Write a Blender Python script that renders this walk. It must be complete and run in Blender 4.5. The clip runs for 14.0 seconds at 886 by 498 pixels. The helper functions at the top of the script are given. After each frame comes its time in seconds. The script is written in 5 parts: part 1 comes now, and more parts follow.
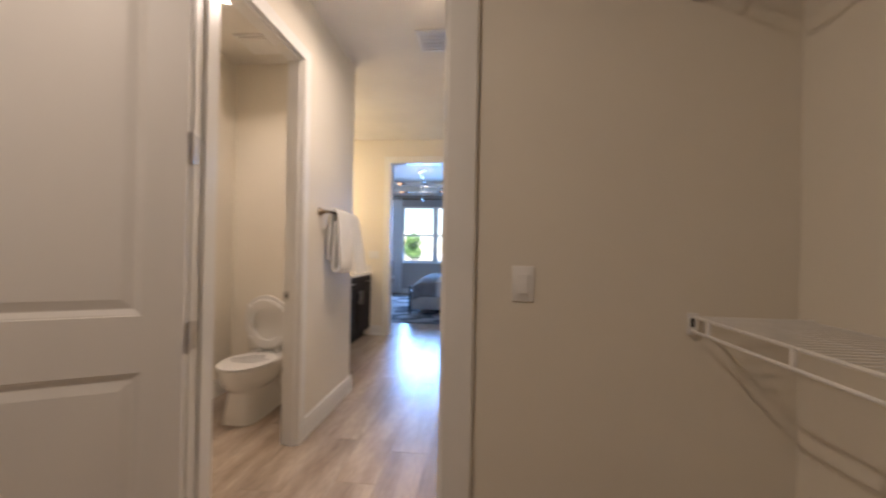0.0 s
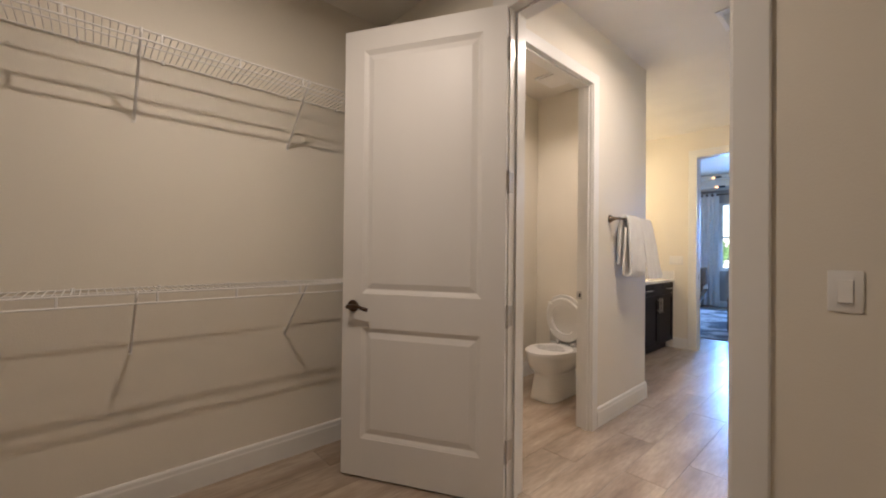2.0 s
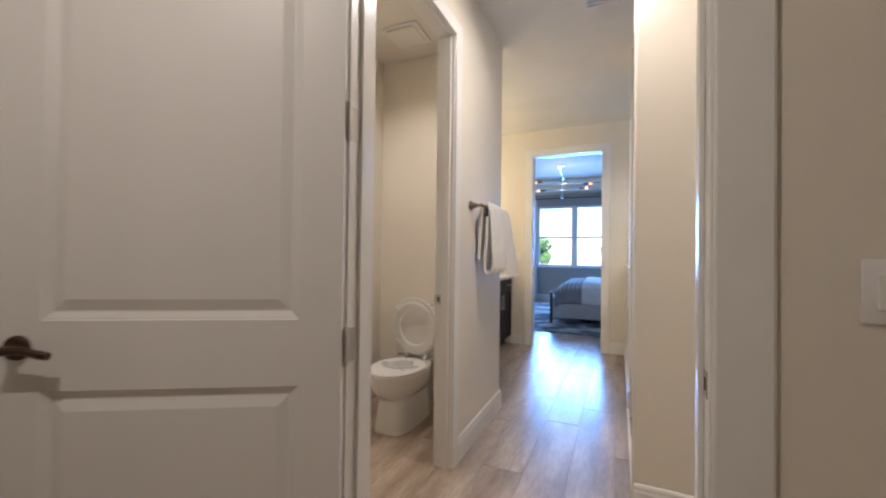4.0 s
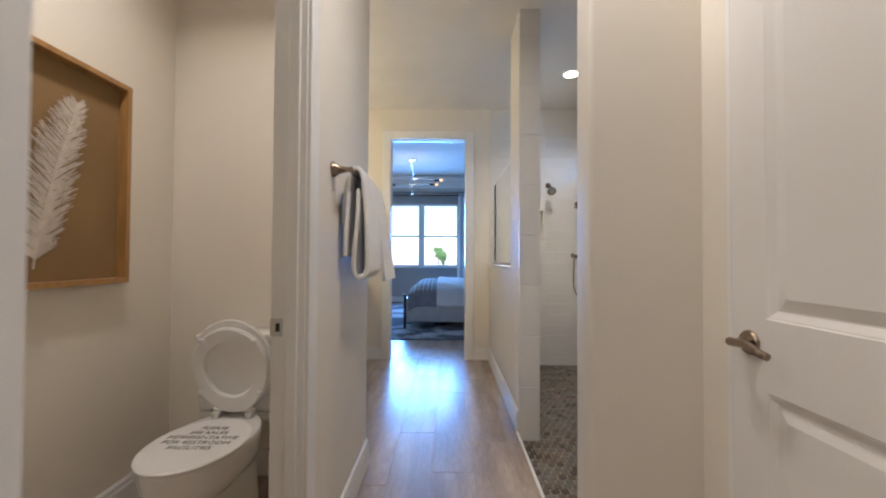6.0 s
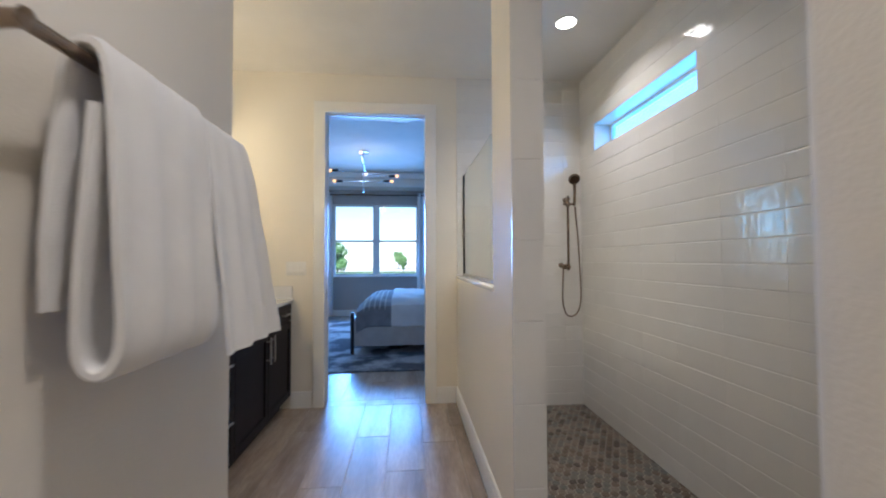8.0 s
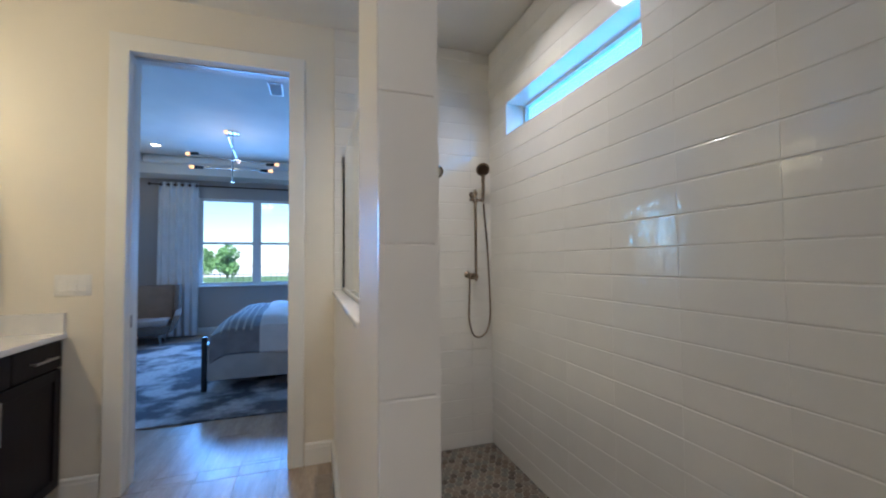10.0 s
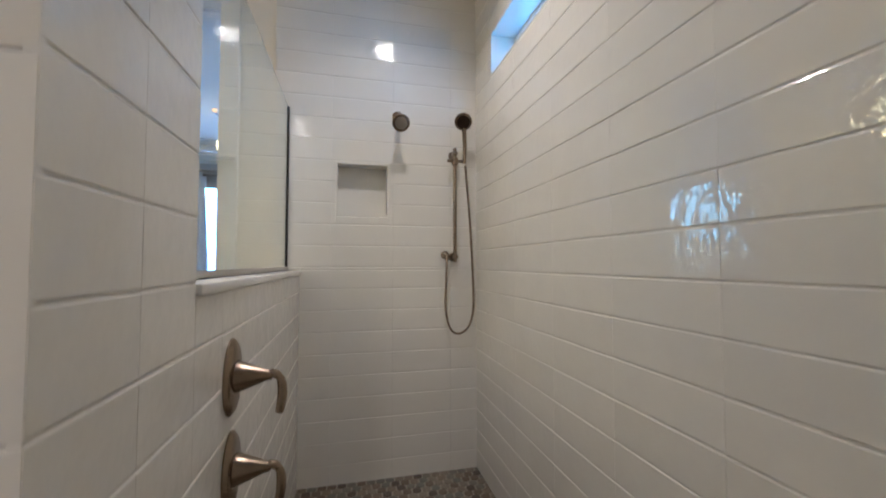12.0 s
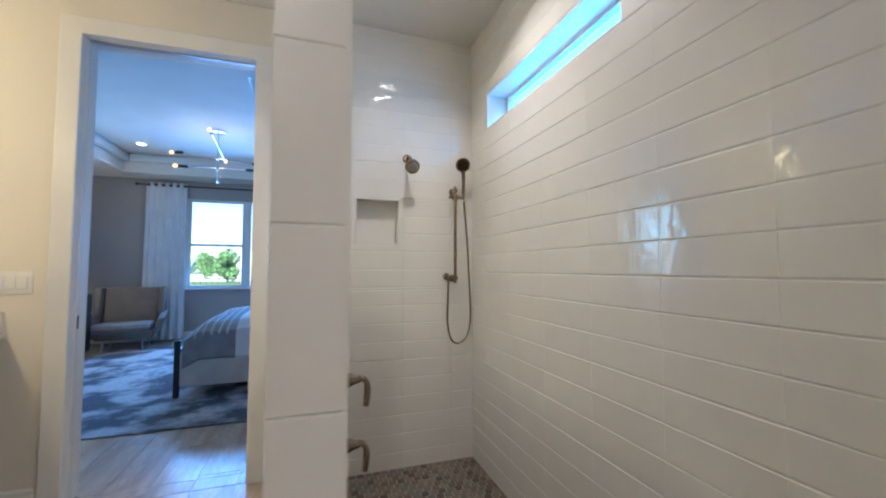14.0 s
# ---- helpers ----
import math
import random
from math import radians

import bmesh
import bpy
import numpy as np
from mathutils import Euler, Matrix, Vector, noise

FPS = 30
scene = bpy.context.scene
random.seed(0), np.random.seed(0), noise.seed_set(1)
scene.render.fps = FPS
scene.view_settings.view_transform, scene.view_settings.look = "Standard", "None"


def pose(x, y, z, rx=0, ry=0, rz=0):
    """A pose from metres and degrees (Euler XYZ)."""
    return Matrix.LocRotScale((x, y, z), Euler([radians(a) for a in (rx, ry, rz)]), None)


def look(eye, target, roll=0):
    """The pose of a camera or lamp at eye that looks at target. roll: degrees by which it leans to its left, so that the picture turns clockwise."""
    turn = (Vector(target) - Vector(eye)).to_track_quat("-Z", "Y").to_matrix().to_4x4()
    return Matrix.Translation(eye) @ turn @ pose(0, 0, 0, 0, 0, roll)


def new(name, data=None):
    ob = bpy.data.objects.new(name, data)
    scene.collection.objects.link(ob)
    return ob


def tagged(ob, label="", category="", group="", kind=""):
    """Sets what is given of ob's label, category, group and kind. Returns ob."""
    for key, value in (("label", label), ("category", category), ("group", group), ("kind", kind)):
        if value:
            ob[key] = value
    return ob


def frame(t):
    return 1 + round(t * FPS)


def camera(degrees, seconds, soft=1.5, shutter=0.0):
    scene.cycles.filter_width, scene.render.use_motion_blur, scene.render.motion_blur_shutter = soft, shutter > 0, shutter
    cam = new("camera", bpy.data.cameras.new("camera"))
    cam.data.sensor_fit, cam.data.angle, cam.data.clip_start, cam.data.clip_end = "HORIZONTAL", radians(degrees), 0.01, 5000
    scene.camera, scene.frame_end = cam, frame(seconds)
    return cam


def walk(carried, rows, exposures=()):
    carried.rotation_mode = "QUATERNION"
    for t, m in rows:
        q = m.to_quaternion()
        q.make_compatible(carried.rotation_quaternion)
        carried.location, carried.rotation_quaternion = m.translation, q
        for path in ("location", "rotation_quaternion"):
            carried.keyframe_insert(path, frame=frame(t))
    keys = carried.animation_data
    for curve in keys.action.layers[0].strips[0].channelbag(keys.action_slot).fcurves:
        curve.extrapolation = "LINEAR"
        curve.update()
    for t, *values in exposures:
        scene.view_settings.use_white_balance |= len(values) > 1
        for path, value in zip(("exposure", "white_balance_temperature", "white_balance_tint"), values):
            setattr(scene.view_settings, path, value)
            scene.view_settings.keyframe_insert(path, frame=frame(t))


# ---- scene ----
cam = camera(97.4, 14.0, 2.0, 0.4)
PATH = [
    (0, (0.356, 1.083, 1.231), (0.154, 3.073, 1.239), 1.1),
    (0.5, (0.43, 0.985, 1.254), (-0.42, 2.796, 1.266), 1.0),
    (1, (0.478, 0.863, 1.245), (-0.796, 2.404, 1.262), 0.8),
    (1.5, (0.543, 0.824, 1.223), (-0.9, 2.209, 1.24), 0.7),
    (2, (0.538, 0.832, 1.224), (-0.945, 2.175, 1.241), 0.6),
    (2.5, (0.474, 0.95, 1.244), (-0.983, 2.32, 1.259), 0.6),
    (3, (0.386, 1.102, 1.237), (-0.958, 2.582, 1.255), 0.6),
    (3.5, (0.219, 1.263, 1.225), (-0.894, 2.925, 1.242), 0.7),
    (4, (0.061, 1.425, 1.187), (-0.76, 3.248, 1.21), 0.7),
    (4.2, (0.008, 1.51, 1.176), (-0.7, 3.381, 1.2), 0.6),
    (6.3, (-0.342, 2.337, 1.154), (-0.309, 4.336, 1.191), 0.2),
    (6.5, (-0.333, 2.435, 1.159), (-0.275, 4.434, 1.198), 0.1),
    (7, (-0.319, 2.668, 1.173), (-0.241, 4.666, 1.218), 0.1),
    (7.2, (-0.316, 2.774, 1.184), (-0.234, 4.772, 1.234), -0.0),
    (9.3, (-0.145, 3.782, 1.24), (0.342, 5.72, 1.306), -0.3),
    (9.5, (-0.117, 3.824, 1.245), (0.415, 5.751, 1.312), -0.4),
    (10, (0.013, 3.951, 1.255), (0.65, 5.846, 1.325), -0.5),
    (10.5, (0.237, 4.176, 1.29), (0.905, 6.061, 1.339), -0.4),
    (11, (0.413, 4.351, 1.254), (1.043, 6.248, 1.326), -0.4),
    (11.5, (0.506, 4.404, 1.19), (1.057, 6.326, 1.264), -0.2),
    (12, (0.542, 4.381, 1.114), (1.006, 6.325, 1.192), -0.0),
    (12.5, (0.596, 4.326, 0.995), (1.011, 6.281, 1.065), 0.3),
    (13, (0.604, 4.303, 1.022), (1.035, 6.254, 1.101), 0.4),
    (13.5, (0.494, 4.206, 1.144), (1.006, 6.137, 1.233), 0.3),
    (14, (0.221, 4.052, 1.217), (0.848, 5.948, 1.32), 0.0),
]
walk(cam, [(t, look(eye, target, roll)) for t, eye, target, roll in PATH],
     [(0.0, 1.75, 6350, 19), (2.0, 1.82, 6100, 16), (3.0, 1.82, 5850, 14), (4.0, 1.75, 5700, 14), (6.5, 1.52, 5480, 13), (7.2, 1.5, 5420, 13), (9.5, 1.3, 5200, 11), (10.5, 1.27, 5420, 11), (12.0, 1.45, 5480, 12), (13.0, 1.57, 5520, 12), (14.0, 1.66, 5430, 11)])

# ---- light and exposure ----
world = bpy.data.worlds.new("sky_world")
scene.world = world
world.use_nodes = True
wn = world.node_tree.nodes
sky = wn.new("ShaderNodeTexSky")
sky.sky_type = "NISHITA"
sky.sun_disc = False
sky.dust_density, sky.ozone_density = 0.3, 3.0
sky.sun_elevation = radians(52)
sky.sun_rotation = radians(215)
wn["Background"].inputs["Strength"].default_value = 0.12
world.node_tree.links.new(sky.outputs[0], wn["Background"].inputs["Color"])


def lamp(name, kind, m, energy, color, size=0.1, size_y=None, spread=180):
    d = bpy.data.lights.new(name, kind)
    d.energy, d.color = energy, color
    if kind == "AREA":
        d.shape = "DISK" if size_y is None else "RECTANGLE"
        d.size = size
        d.spread = radians(spread)
        if size_y:
            d.size_y = size_y
    elif kind == "SUN":
        d.angle = size
    else:
        d.shadow_soft_size = size
    ob = new(name, d)
    ob.matrix_world = m
    return ob


WARM = (1.0, 0.79, 0.42)
SOFT = (1.0, 0.85, 0.69)
DAY = (0.19, 0.46, 1.0)
lamp("sun", "SUN", look((-6, -8, 14), (0, 2, 0)), 5.0, (1.0, 0.95, 0.88), radians(0.5))
lamp("closet_lamp", "AREA", look((-0.60, 1.21, 2.735), (-0.60, 1.2101, 0)), 4.7, (1.0, 0.84, 0.66), 0.055)
lamp("wc_lamp", "AREA", look((-1.31, 3.40, 2.79), (-1.31, 3.4001, 0)), 3.0, SOFT, 0.13, spread=135)
lamp("shower_lamp", "AREA", look((0.785, 5.71, 2.79), (0.785, 5.7101, 0)), 3.0, SOFT, 0.09, spread=130)
lamp("hall_lamp", "AREA", look((-0.07, 3.345, 2.79), (-0.07, 3.3451, 0)), 4.9, SOFT, 0.13, spread=165)
lamp("bedroom_day", "AREA", look((-0.98, 11.86, 1.67), (-0.98, 8, 1.02)), 37, DAY, 1.8, 1.5, spread=140)
lamp("bedroom_side_day", "AREA", look((-3.43, 9.40, 1.92), (-1.0, 9.40, 1.7)), 2.4, (0.24, 0.68, 1.0), 0.44, 0.80)
lamp("shower_day", "AREA", look((1.44, 5.722, 2.2285), (0.4, 5.722, 2.2285)), 1.55, (0.085, 0.46, 1.0), 1.166, 0.231)

# ---- materials ----
MATS = {}


def mat(name, color, rough=0.5, metal=0.0, vary=0.06, scale=6.0, fine=0.0, fine_scale=200.0, bump=0.0, bump_scale=120.0,
        random_tone=0.0, coat=0.0, coat_rough=0.02, stretch=(1, 1, 1), color2=None, blend=(0.4, 0.65), glow=0.0, glow_color=None, trans=0.0, ior=1.5, wave=0.0, spec=0.5, sheen=0.0, coat_ior=1.5):
    m = bpy.data.materials.new(name)
    m.use_nodes = True
    n, l = m.node_tree.nodes, m.node_tree.links
    b = n["Principled BSDF"]
    tc = n.new("ShaderNodeTexCoord")
    mp = n.new("ShaderNodeMapping")
    mp.inputs["Scale"].default_value = stretch
    l.new(tc.outputs["Object"], mp.inputs["Vector"])
    info = n.new("ShaderNodeObjectInfo")
    shift = n.new("ShaderNodeVectorMath")
    shift.operation = "MULTIPLY_ADD"
    shift.inputs[1].default_value = (37.0, 17.0, 11.0)
    l.new(info.outputs["Random"], shift.inputs[0])
    l.new(mp.outputs[0], shift.inputs[2])

    def tex(s, detail=4.0):
        t = n.new("ShaderNodeTexNoise")
        t.inputs["Scale"].default_value, t.inputs["Detail"].default_value = s, detail
        l.new(shift.outputs[0], t.inputs["Vector"])
        return t

    big = tex(scale)
    ramp = n.new("ShaderNodeValToRGB")
    e = ramp.color_ramp.elements
    c2 = color2 or [max(0.0, c * (1 - 2 * vary)) for c in color]
    e[0].position, e[1].position = blend
    e[0].color, e[1].color = (*c2, 1), (*color, 1)
    l.new(big.outputs["Fac"], ramp.inputs["Fac"])
    col = ramp.outputs["Color"]

    def mul(col, src, lo, hi):
        r = n.new("ShaderNodeMapRange")
        r.inputs["To Min"].default_value, r.inputs["To Max"].default_value = lo, hi
        l.new(src, r.inputs["Value"])
        x = n.new("ShaderNodeMix")
        x.data_type, x.blend_type = "RGBA", "MULTIPLY"
        x.inputs["Factor"].default_value = 1.0
        l.new(col, x.inputs[6])
        l.new(r.outputs[0], x.inputs[7])
        return x.outputs[2]

    if fine:
        col = mul(col, tex(fine_scale, 3).outputs["Fac"], 1 - fine, 1 + fine)
    if random_tone:
        col = mul(col, info.outputs["Random"], 1 - random_tone, 1 + random_tone)
    l.new(col, b.inputs["Base Color"])
    b.inputs["Roughness"].default_value, b.inputs["Metallic"].default_value = rough, metal
    b.inputs["Specular IOR Level"].default_value = spec
    b.inputs["Coat Weight"].default_value, b.inputs["Coat Roughness"].default_value = coat, coat_rough
    b.inputs["Coat IOR"].default_value = coat_ior
    b.inputs["Transmission Weight"].default_value, b.inputs["IOR"].default_value = trans, ior
    b.inputs["Sheen Weight"].default_value = sheen
    if glow:
        b.inputs["Emission Color"].default_value = (*(glow_color or color), 1)
        b.inputs["Emission Strength"].default_value = glow
    normal = None
    for amount, s, d in ((wave, 10.0, 0.0045), (wave, 33.0, 0.0027), (bump, bump_scale, 0.004)):
        if amount:
            bp = n.new("ShaderNodeBump")
            bp.inputs["Strength"].default_value, bp.inputs["Distance"].default_value = amount, d
            l.new(tex(s, 2).outputs["Fac"], bp.inputs["Height"])
            if normal:
                l.new(normal, bp.inputs["Normal"])
            normal = bp.outputs["Normal"]
    if normal:
        l.new(normal, b.inputs["Coat Normal" if coat else "Normal"])
    MATS[name] = m
    return m


PAINT = mat("wall_paint", (0.782, 0.729, 0.624), 0.55, vary=0.02, scale=1.3, bump=0.16, bump_scale=170)
GREYP = mat("bedroom_paint", (0.43, 0.395, 0.36), 0.6, vary=0.03, scale=1.3, bump=0.16, bump_scale=170)
CEILP = mat("ceiling_paint", (0.785, 0.75, 0.68), 0.75, vary=0.03, scale=2, bump=0.35, bump_scale=60)
TRIM = mat("trim_paint", (0.80, 0.785, 0.745), 0.28, vary=0.02, scale=3, bump=0.04, bump_scale=90)
DOORP = mat("door_paint", (0.76, 0.735, 0.69), 0.46, vary=0.02, scale=3, bump=0.05, bump_scale=140, stretch=(1, 1, 0.1))
PLANK = mat("plank_tile", (0.45, 0.355, 0.265), 0.42, color2=(0.25, 0.18, 0.125), blend=(0.32, 0.62), scale=2.6, stretch=(3.2, 0.55, 1), fine=0.35, fine_scale=22,
            bump=0.12, bump_scale=60, random_tone=0.10, coat=1.0, coat_rough=0.21)
GROUT = mat("floor_grout", (0.42, 0.37, 0.31), 0.85, vary=0.08, scale=12, fine=0.12)
TILE = mat("glazed_tile", (0.75, 0.725, 0.675), 0.35, vary=0.015, scale=5, wave=0.5, random_tone=0.012, coat=1.0, spec=0.2, coat_ior=1.75)
TGROUT = mat("tile_grout", (0.77, 0.745, 0.70), 0.85, vary=0.06, scale=14, fine=0.08)


def hex_mat(name, island):
    """Tumbled stone: each piece takes one of a few browns and grey-greens."""
    m = mat(name, (1.0, 1.0, 1.0), 0.5, vary=0.10, scale=22, fine=0.25, fine_scale=70, bump=0.1, bump_scale=90)
    n, l = m.node_tree.nodes, m.node_tree.links
    src = n.new("ShaderNodeNewGeometry").outputs["Random Per Island"] if island else n.new("ShaderNodeObjectInfo").outputs["Random"]
    ramp = n.new("ShaderNodeValToRGB")
    ramp.color_ramp.interpolation = "CONSTANT"
    e = ramp.color_ramp.elements
    e[0].position, e[0].color = 0.0, (0.070, 0.050, 0.035, 1)
    e[1].position, e[1].color = 0.14, (0.125, 0.088, 0.058, 1)
    for p, c in ((0.30, (0.165, 0.150, 0.118)), (0.48, (0.190, 0.148, 0.106)), (0.66, (0.140, 0.135, 0.112)), (0.82, (0.210, 0.178, 0.135)), (0.93, (0.150, 0.105, 0.072))):
        x = e.new(p)
        x.color = (*c, 1)
    l.new(src, ramp.inputs["Fac"])
    mix = n.new("ShaderNodeMix")
    mix.data_type, mix.blend_type = "RGBA", "MULTIPLY"
    mix.inputs["Factor"].default_value = 1.0
    b = n["Principled BSDF"]
    old = b.inputs["Base Color"].links[0].from_socket
    l.new(old, mix.inputs[6])
    l.new(ramp.outputs["Color"], mix.inputs[7])
    l.new(mix.outputs[2], b.inputs["Base Color"])
    return m


HEX = hex_mat("hex_tile", False)
HEXI = hex_mat("hex_tile_far", True)
REG = mat("register_paint", (0.33, 0.275, 0.22), 0.45, vary=0.08, scale=20, fine=0.08)
HGROUT = mat("hex_grout", (0.38, 0.34, 0.285), 0.9, vary=0.08, scale=16, fine=0.1)
STONE = mat("quartz_top", (0.80, 0.78, 0.75), 0.16, vary=0.03, scale=9, fine=0.04, fine_scale=140)
PORC = mat("porcelain", (0.80, 0.785, 0.74), 0.08, vary=0.01, scale=2)
PLASTIC = mat("white_plastic", (0.80, 0.785, 0.75), 0.3, vary=0.01, scale=4)
NICKEL = mat("brushed_nickel", (0.31, 0.24, 0.18), 0.24, metal=1.0, vary=0.04, scale=20, fine=0.06, fine_scale=300)
STEEL = mat("brushed_steel", (0.58, 0.56, 0.53), 0.3, metal=1.0, vary=0.04, scale=20)
CHROME = mat("chrome", (0.72, 0.72, 0.72), 0.08, metal=1.0, vary=0.02)
BRONZE = mat("dark_nickel", (0.11, 0.075, 0.055), 0.3, metal=1.0, vary=0.05, scale=20)
DARKW = mat("espresso_wood", (0.010, 0.0065, 0.008), 0.5, spec=0.25, vary=0.2, scale=4, stretch=(6, 6, 0.6), bump=0.05, bump_scale=40)
BLACKM = mat("black_metal", (0.015, 0.014, 0.014), 0.35, vary=0.1, scale=10)
WIRE = mat("wire_enamel", (0.82, 0.80, 0.76), 0.35, vary=0.03, scale=20)
TERRY = mat("terry_cloth", (0.88, 0.86, 0.82), 0.95, vary=0.03, scale=9, bump=0.6, bump_scale=420, sheen=0.4)
LINEN = mat("white_linen", (0.78, 0.77, 0.76), 0.85, vary=0.04, scale=6, bump=0.2, bump_scale=260)
SHEER = mat("curtain_cloth", (0.86, 0.855, 0.84), 0.9, vary=0.03, scale=6, bump=0.2, bump_scale=300)
GREYC = mat("grey_cloth", (0.30, 0.30, 0.31), 0.9, vary=0.10, scale=7, bump=0.3, bump_scale=260)
UPHOL = mat("pale_upholstery", (0.55, 0.53, 0.50), 0.85, vary=0.05, scale=8, bump=0.3, bump_scale=300)
SEATC = mat("seat_cloth", (0.33, 0.30, 0.285), 0.85, vary=0.06, scale=8, bump=0.3, bump_scale=300)
CHAIRC = mat("taupe_upholstery", (0.225, 0.185, 0.155), 0.85, vary=0.06, scale=8, bump=0.3, bump_scale=300)
RUG = mat("mottled_rug", (0.46, 0.46, 0.47), 1.0, color2=(0.09, 0.095, 0.11), blend=(0.44, 0.57), scale=2.4, fine=0.45, fine_scale=28, bump=0.6, bump_scale=240)
OAKF = mat("oak_frame", (0.43, 0.235, 0.075), 0.4, vary=0.1, scale=5, stretch=(8, 8, 1))
KRAFT = mat("kraft_paper", (0.27, 0.165, 0.065), 0.9, vary=0.04, scale=5, fine=0.05)
FEATH = mat("feather_white", (0.66, 0.58, 0.48), 0.9, vary=0.06, scale=30)
INK = mat("black_ink", (0.05, 0.04, 0.035), 0.6, vary=0.05)
CERAM = mat("grey_glaze", (0.20, 0.175, 0.15), 0.18, color2=(0.09, 0.085, 0.08), blend=(0.35, 0.6), scale=3, stretch=(1, 1, 9), fine=0.2, fine_scale=40)
FROST = mat("frosted_glass", (0.95, 0.86, 0.70), 0.4, vary=0.01, glow=2.3, glow_color=(1.0, 0.78, 0.46))
BULB = mat("lit_bulb", (1.0, 0.85, 0.6), 0.3, vary=0.0, glow=0.8, glow_color=(1.0, 0.44, 0.12))
CANLIT = mat("lit_lens", (1.0, 0.95, 0.85), 0.4, vary=0.0, glow=6.0, glow_color=(1.0, 0.88, 0.68))
SHADE = mat("lamp_shade", (0.85, 0.75, 0.55), 0.8, vary=0.02, glow=0.7, glow_color=(1.0, 0.72, 0.38))
MIRROR = mat("mirror_silver", (0.88, 0.90, 0.88), 0.01, metal=1.0, vary=0.0)
# near-black: painted shade of holes and slots, also the screen's dark channel
DARK = mat("dark_gap", (0.02, 0.018, 0.016), 0.8, vary=0.1)
LAWN = mat("lawn_grass", (0.085, 0.16, 0.045), 0.95, vary=0.2, scale=0.6, fine=0.3, fine_scale=20)
LEAF = mat("leaf_green", (0.25, 0.42, 0.14), 0.7, vary=0.2, scale=1.2, random_tone=0.2)
BARK = mat("tree_bark", (0.13, 0.10, 0.075), 0.9, vary=0.2, scale=9)
FENCEM = mat("dark_fence", (0.03, 0.03, 0.03), 0.6, vary=0.1)


def glass_mat(name, tint, rough=0.0):
    m = bpy.data.materials.new(name)
    m.use_nodes = True
    n, l = m.node_tree.nodes, m.node_tree.links
    b = n["Principled BSDF"]
    b.inputs["Base Color"].default_value = (*tint, 1)
    b.inputs["Roughness"].default_value = rough
    b.inputs["Transmission Weight"].default_value = 1.0
    b.inputs["IOR"].default_value = 1.45
    return m


GLASS = glass_mat("clear_glass", (0.90, 0.96, 0.93))
PANE = glass_mat("window_glass", (0.97, 0.99, 1.0))


# ---- mesh helpers ----
def box(bm, x0, y0, z0, x1, y1, z1, bevel=0.0, seg=2):
    r = bmesh.ops.create_cube(bm, size=1.0)
    vs = r["verts"]
    bmesh.ops.scale(bm, vec=(abs(x1 - x0), abs(y1 - y0), abs(z1 - z0)), verts=vs)
    bmesh.ops.translate(bm, vec=((x0 + x1) / 2, (y0 + y1) / 2, (z0 + z1) / 2), verts=vs)
    if bevel:
        es = list({e for v in vs for e in v.link_edges})
        bmesh.ops.bevel(bm, geom=es, offset=bevel, segments=seg, profile=0.5, affect="EDGES")


def loft(bm, rings, cap0=True, cap1=True, closed=True):
    made = [[bm.verts.new(p) for p in ring] for ring in rings]
    n = len(made[0])
    for a, b in zip(made, made[1:]):
        for i in range(n if closed else n - 1):
            bm.faces.new((a[i], a[(i + 1) % n], b[(i + 1) % n], b[i]))
    if cap0:
        bm.faces.new(list(reversed(made[0])))
    if cap1:
        bm.faces.new(made[-1])


def circle(r, z, n=24, cx=0.0, cy=0.0, ry=None):
    ry = r if ry is None else ry
    return [(cx + r * math.cos(2 * math.pi * i / n), cy + ry * math.sin(2 * math.pi * i / n), z) for i in range(n)]


def lathe(bm, profile, n=24, m=None):
    """profile: (radius, height) pairs."""
    before = set(bm.verts)
    loft(bm, [circle(max(r, 0.0004), z, n) for r, z in profile])
    if m is not None:
        bmesh.ops.transform(bm, matrix=m, verts=[v for v in bm.verts if v not in before])


def tube(bm, pts, r, n=8, radii=None):
    pts = [Vector(p) for p in pts]
    rings = []
    up = None
    for i, p in enumerate(pts):
        t = (pts[min(i + 1, len(pts) - 1)] - pts[max(i - 1, 0)]).normalized()
        if up is None:
            up = Vector((0, 0, 1)) if abs(t.z) < 0.9 else Vector((1, 0, 0))
        a = t.cross(up).normalized()
        up = a.cross(t).normalized()
        rr = radii[i] if radii else r
        rings.append([p + (a * math.cos(2 * math.pi * k / n) + up * math.sin(2 * math.pi * k / n)) * rr for k in range(n)])
    loft(bm, rings)


def spline(pts, n=8):
    """Points on a smooth curve through pts."""
    pts = [Vector(p) for p in pts]
    out = []
    for i in range(len(pts) - 1):
        p0, p1, p2, p3 = pts[max(i - 1, 0)], pts[i], pts[i + 1], pts[min(i + 2, len(pts) - 1)]
        for k in range(n):
            t = k / n
            out.append(0.5 * ((2 * p1) + (p2 - p0) * t + (2 * p0 - 5 * p1 + 4 * p2 - p3) * t * t + (3 * p1 - p0 - 3 * p2 + p3) * t ** 3))
    out.append(pts[-1])
    return out


def mesh(name, bm, material, smooth=False):
    bmesh.ops.recalc_face_normals(bm, faces=bm.faces)
    me = bpy.data.meshes.new(name)
    bm.to_mesh(me)
    bm.free()
    me.materials.append(material)
    if smooth:
        me.shade_smooth()
        me.set_sharp_from_angle(angle=radians(38))
    return me


def part(name, bm, material, parent=None, label="", smooth=False, m=None):
    ob = new(name, mesh(name, bm, material, smooth))
    if m is not None:
        ob.matrix_basis = m
    if parent is not None:
        ob.parent = parent
    if label:
        tagged(ob, label)
    return ob


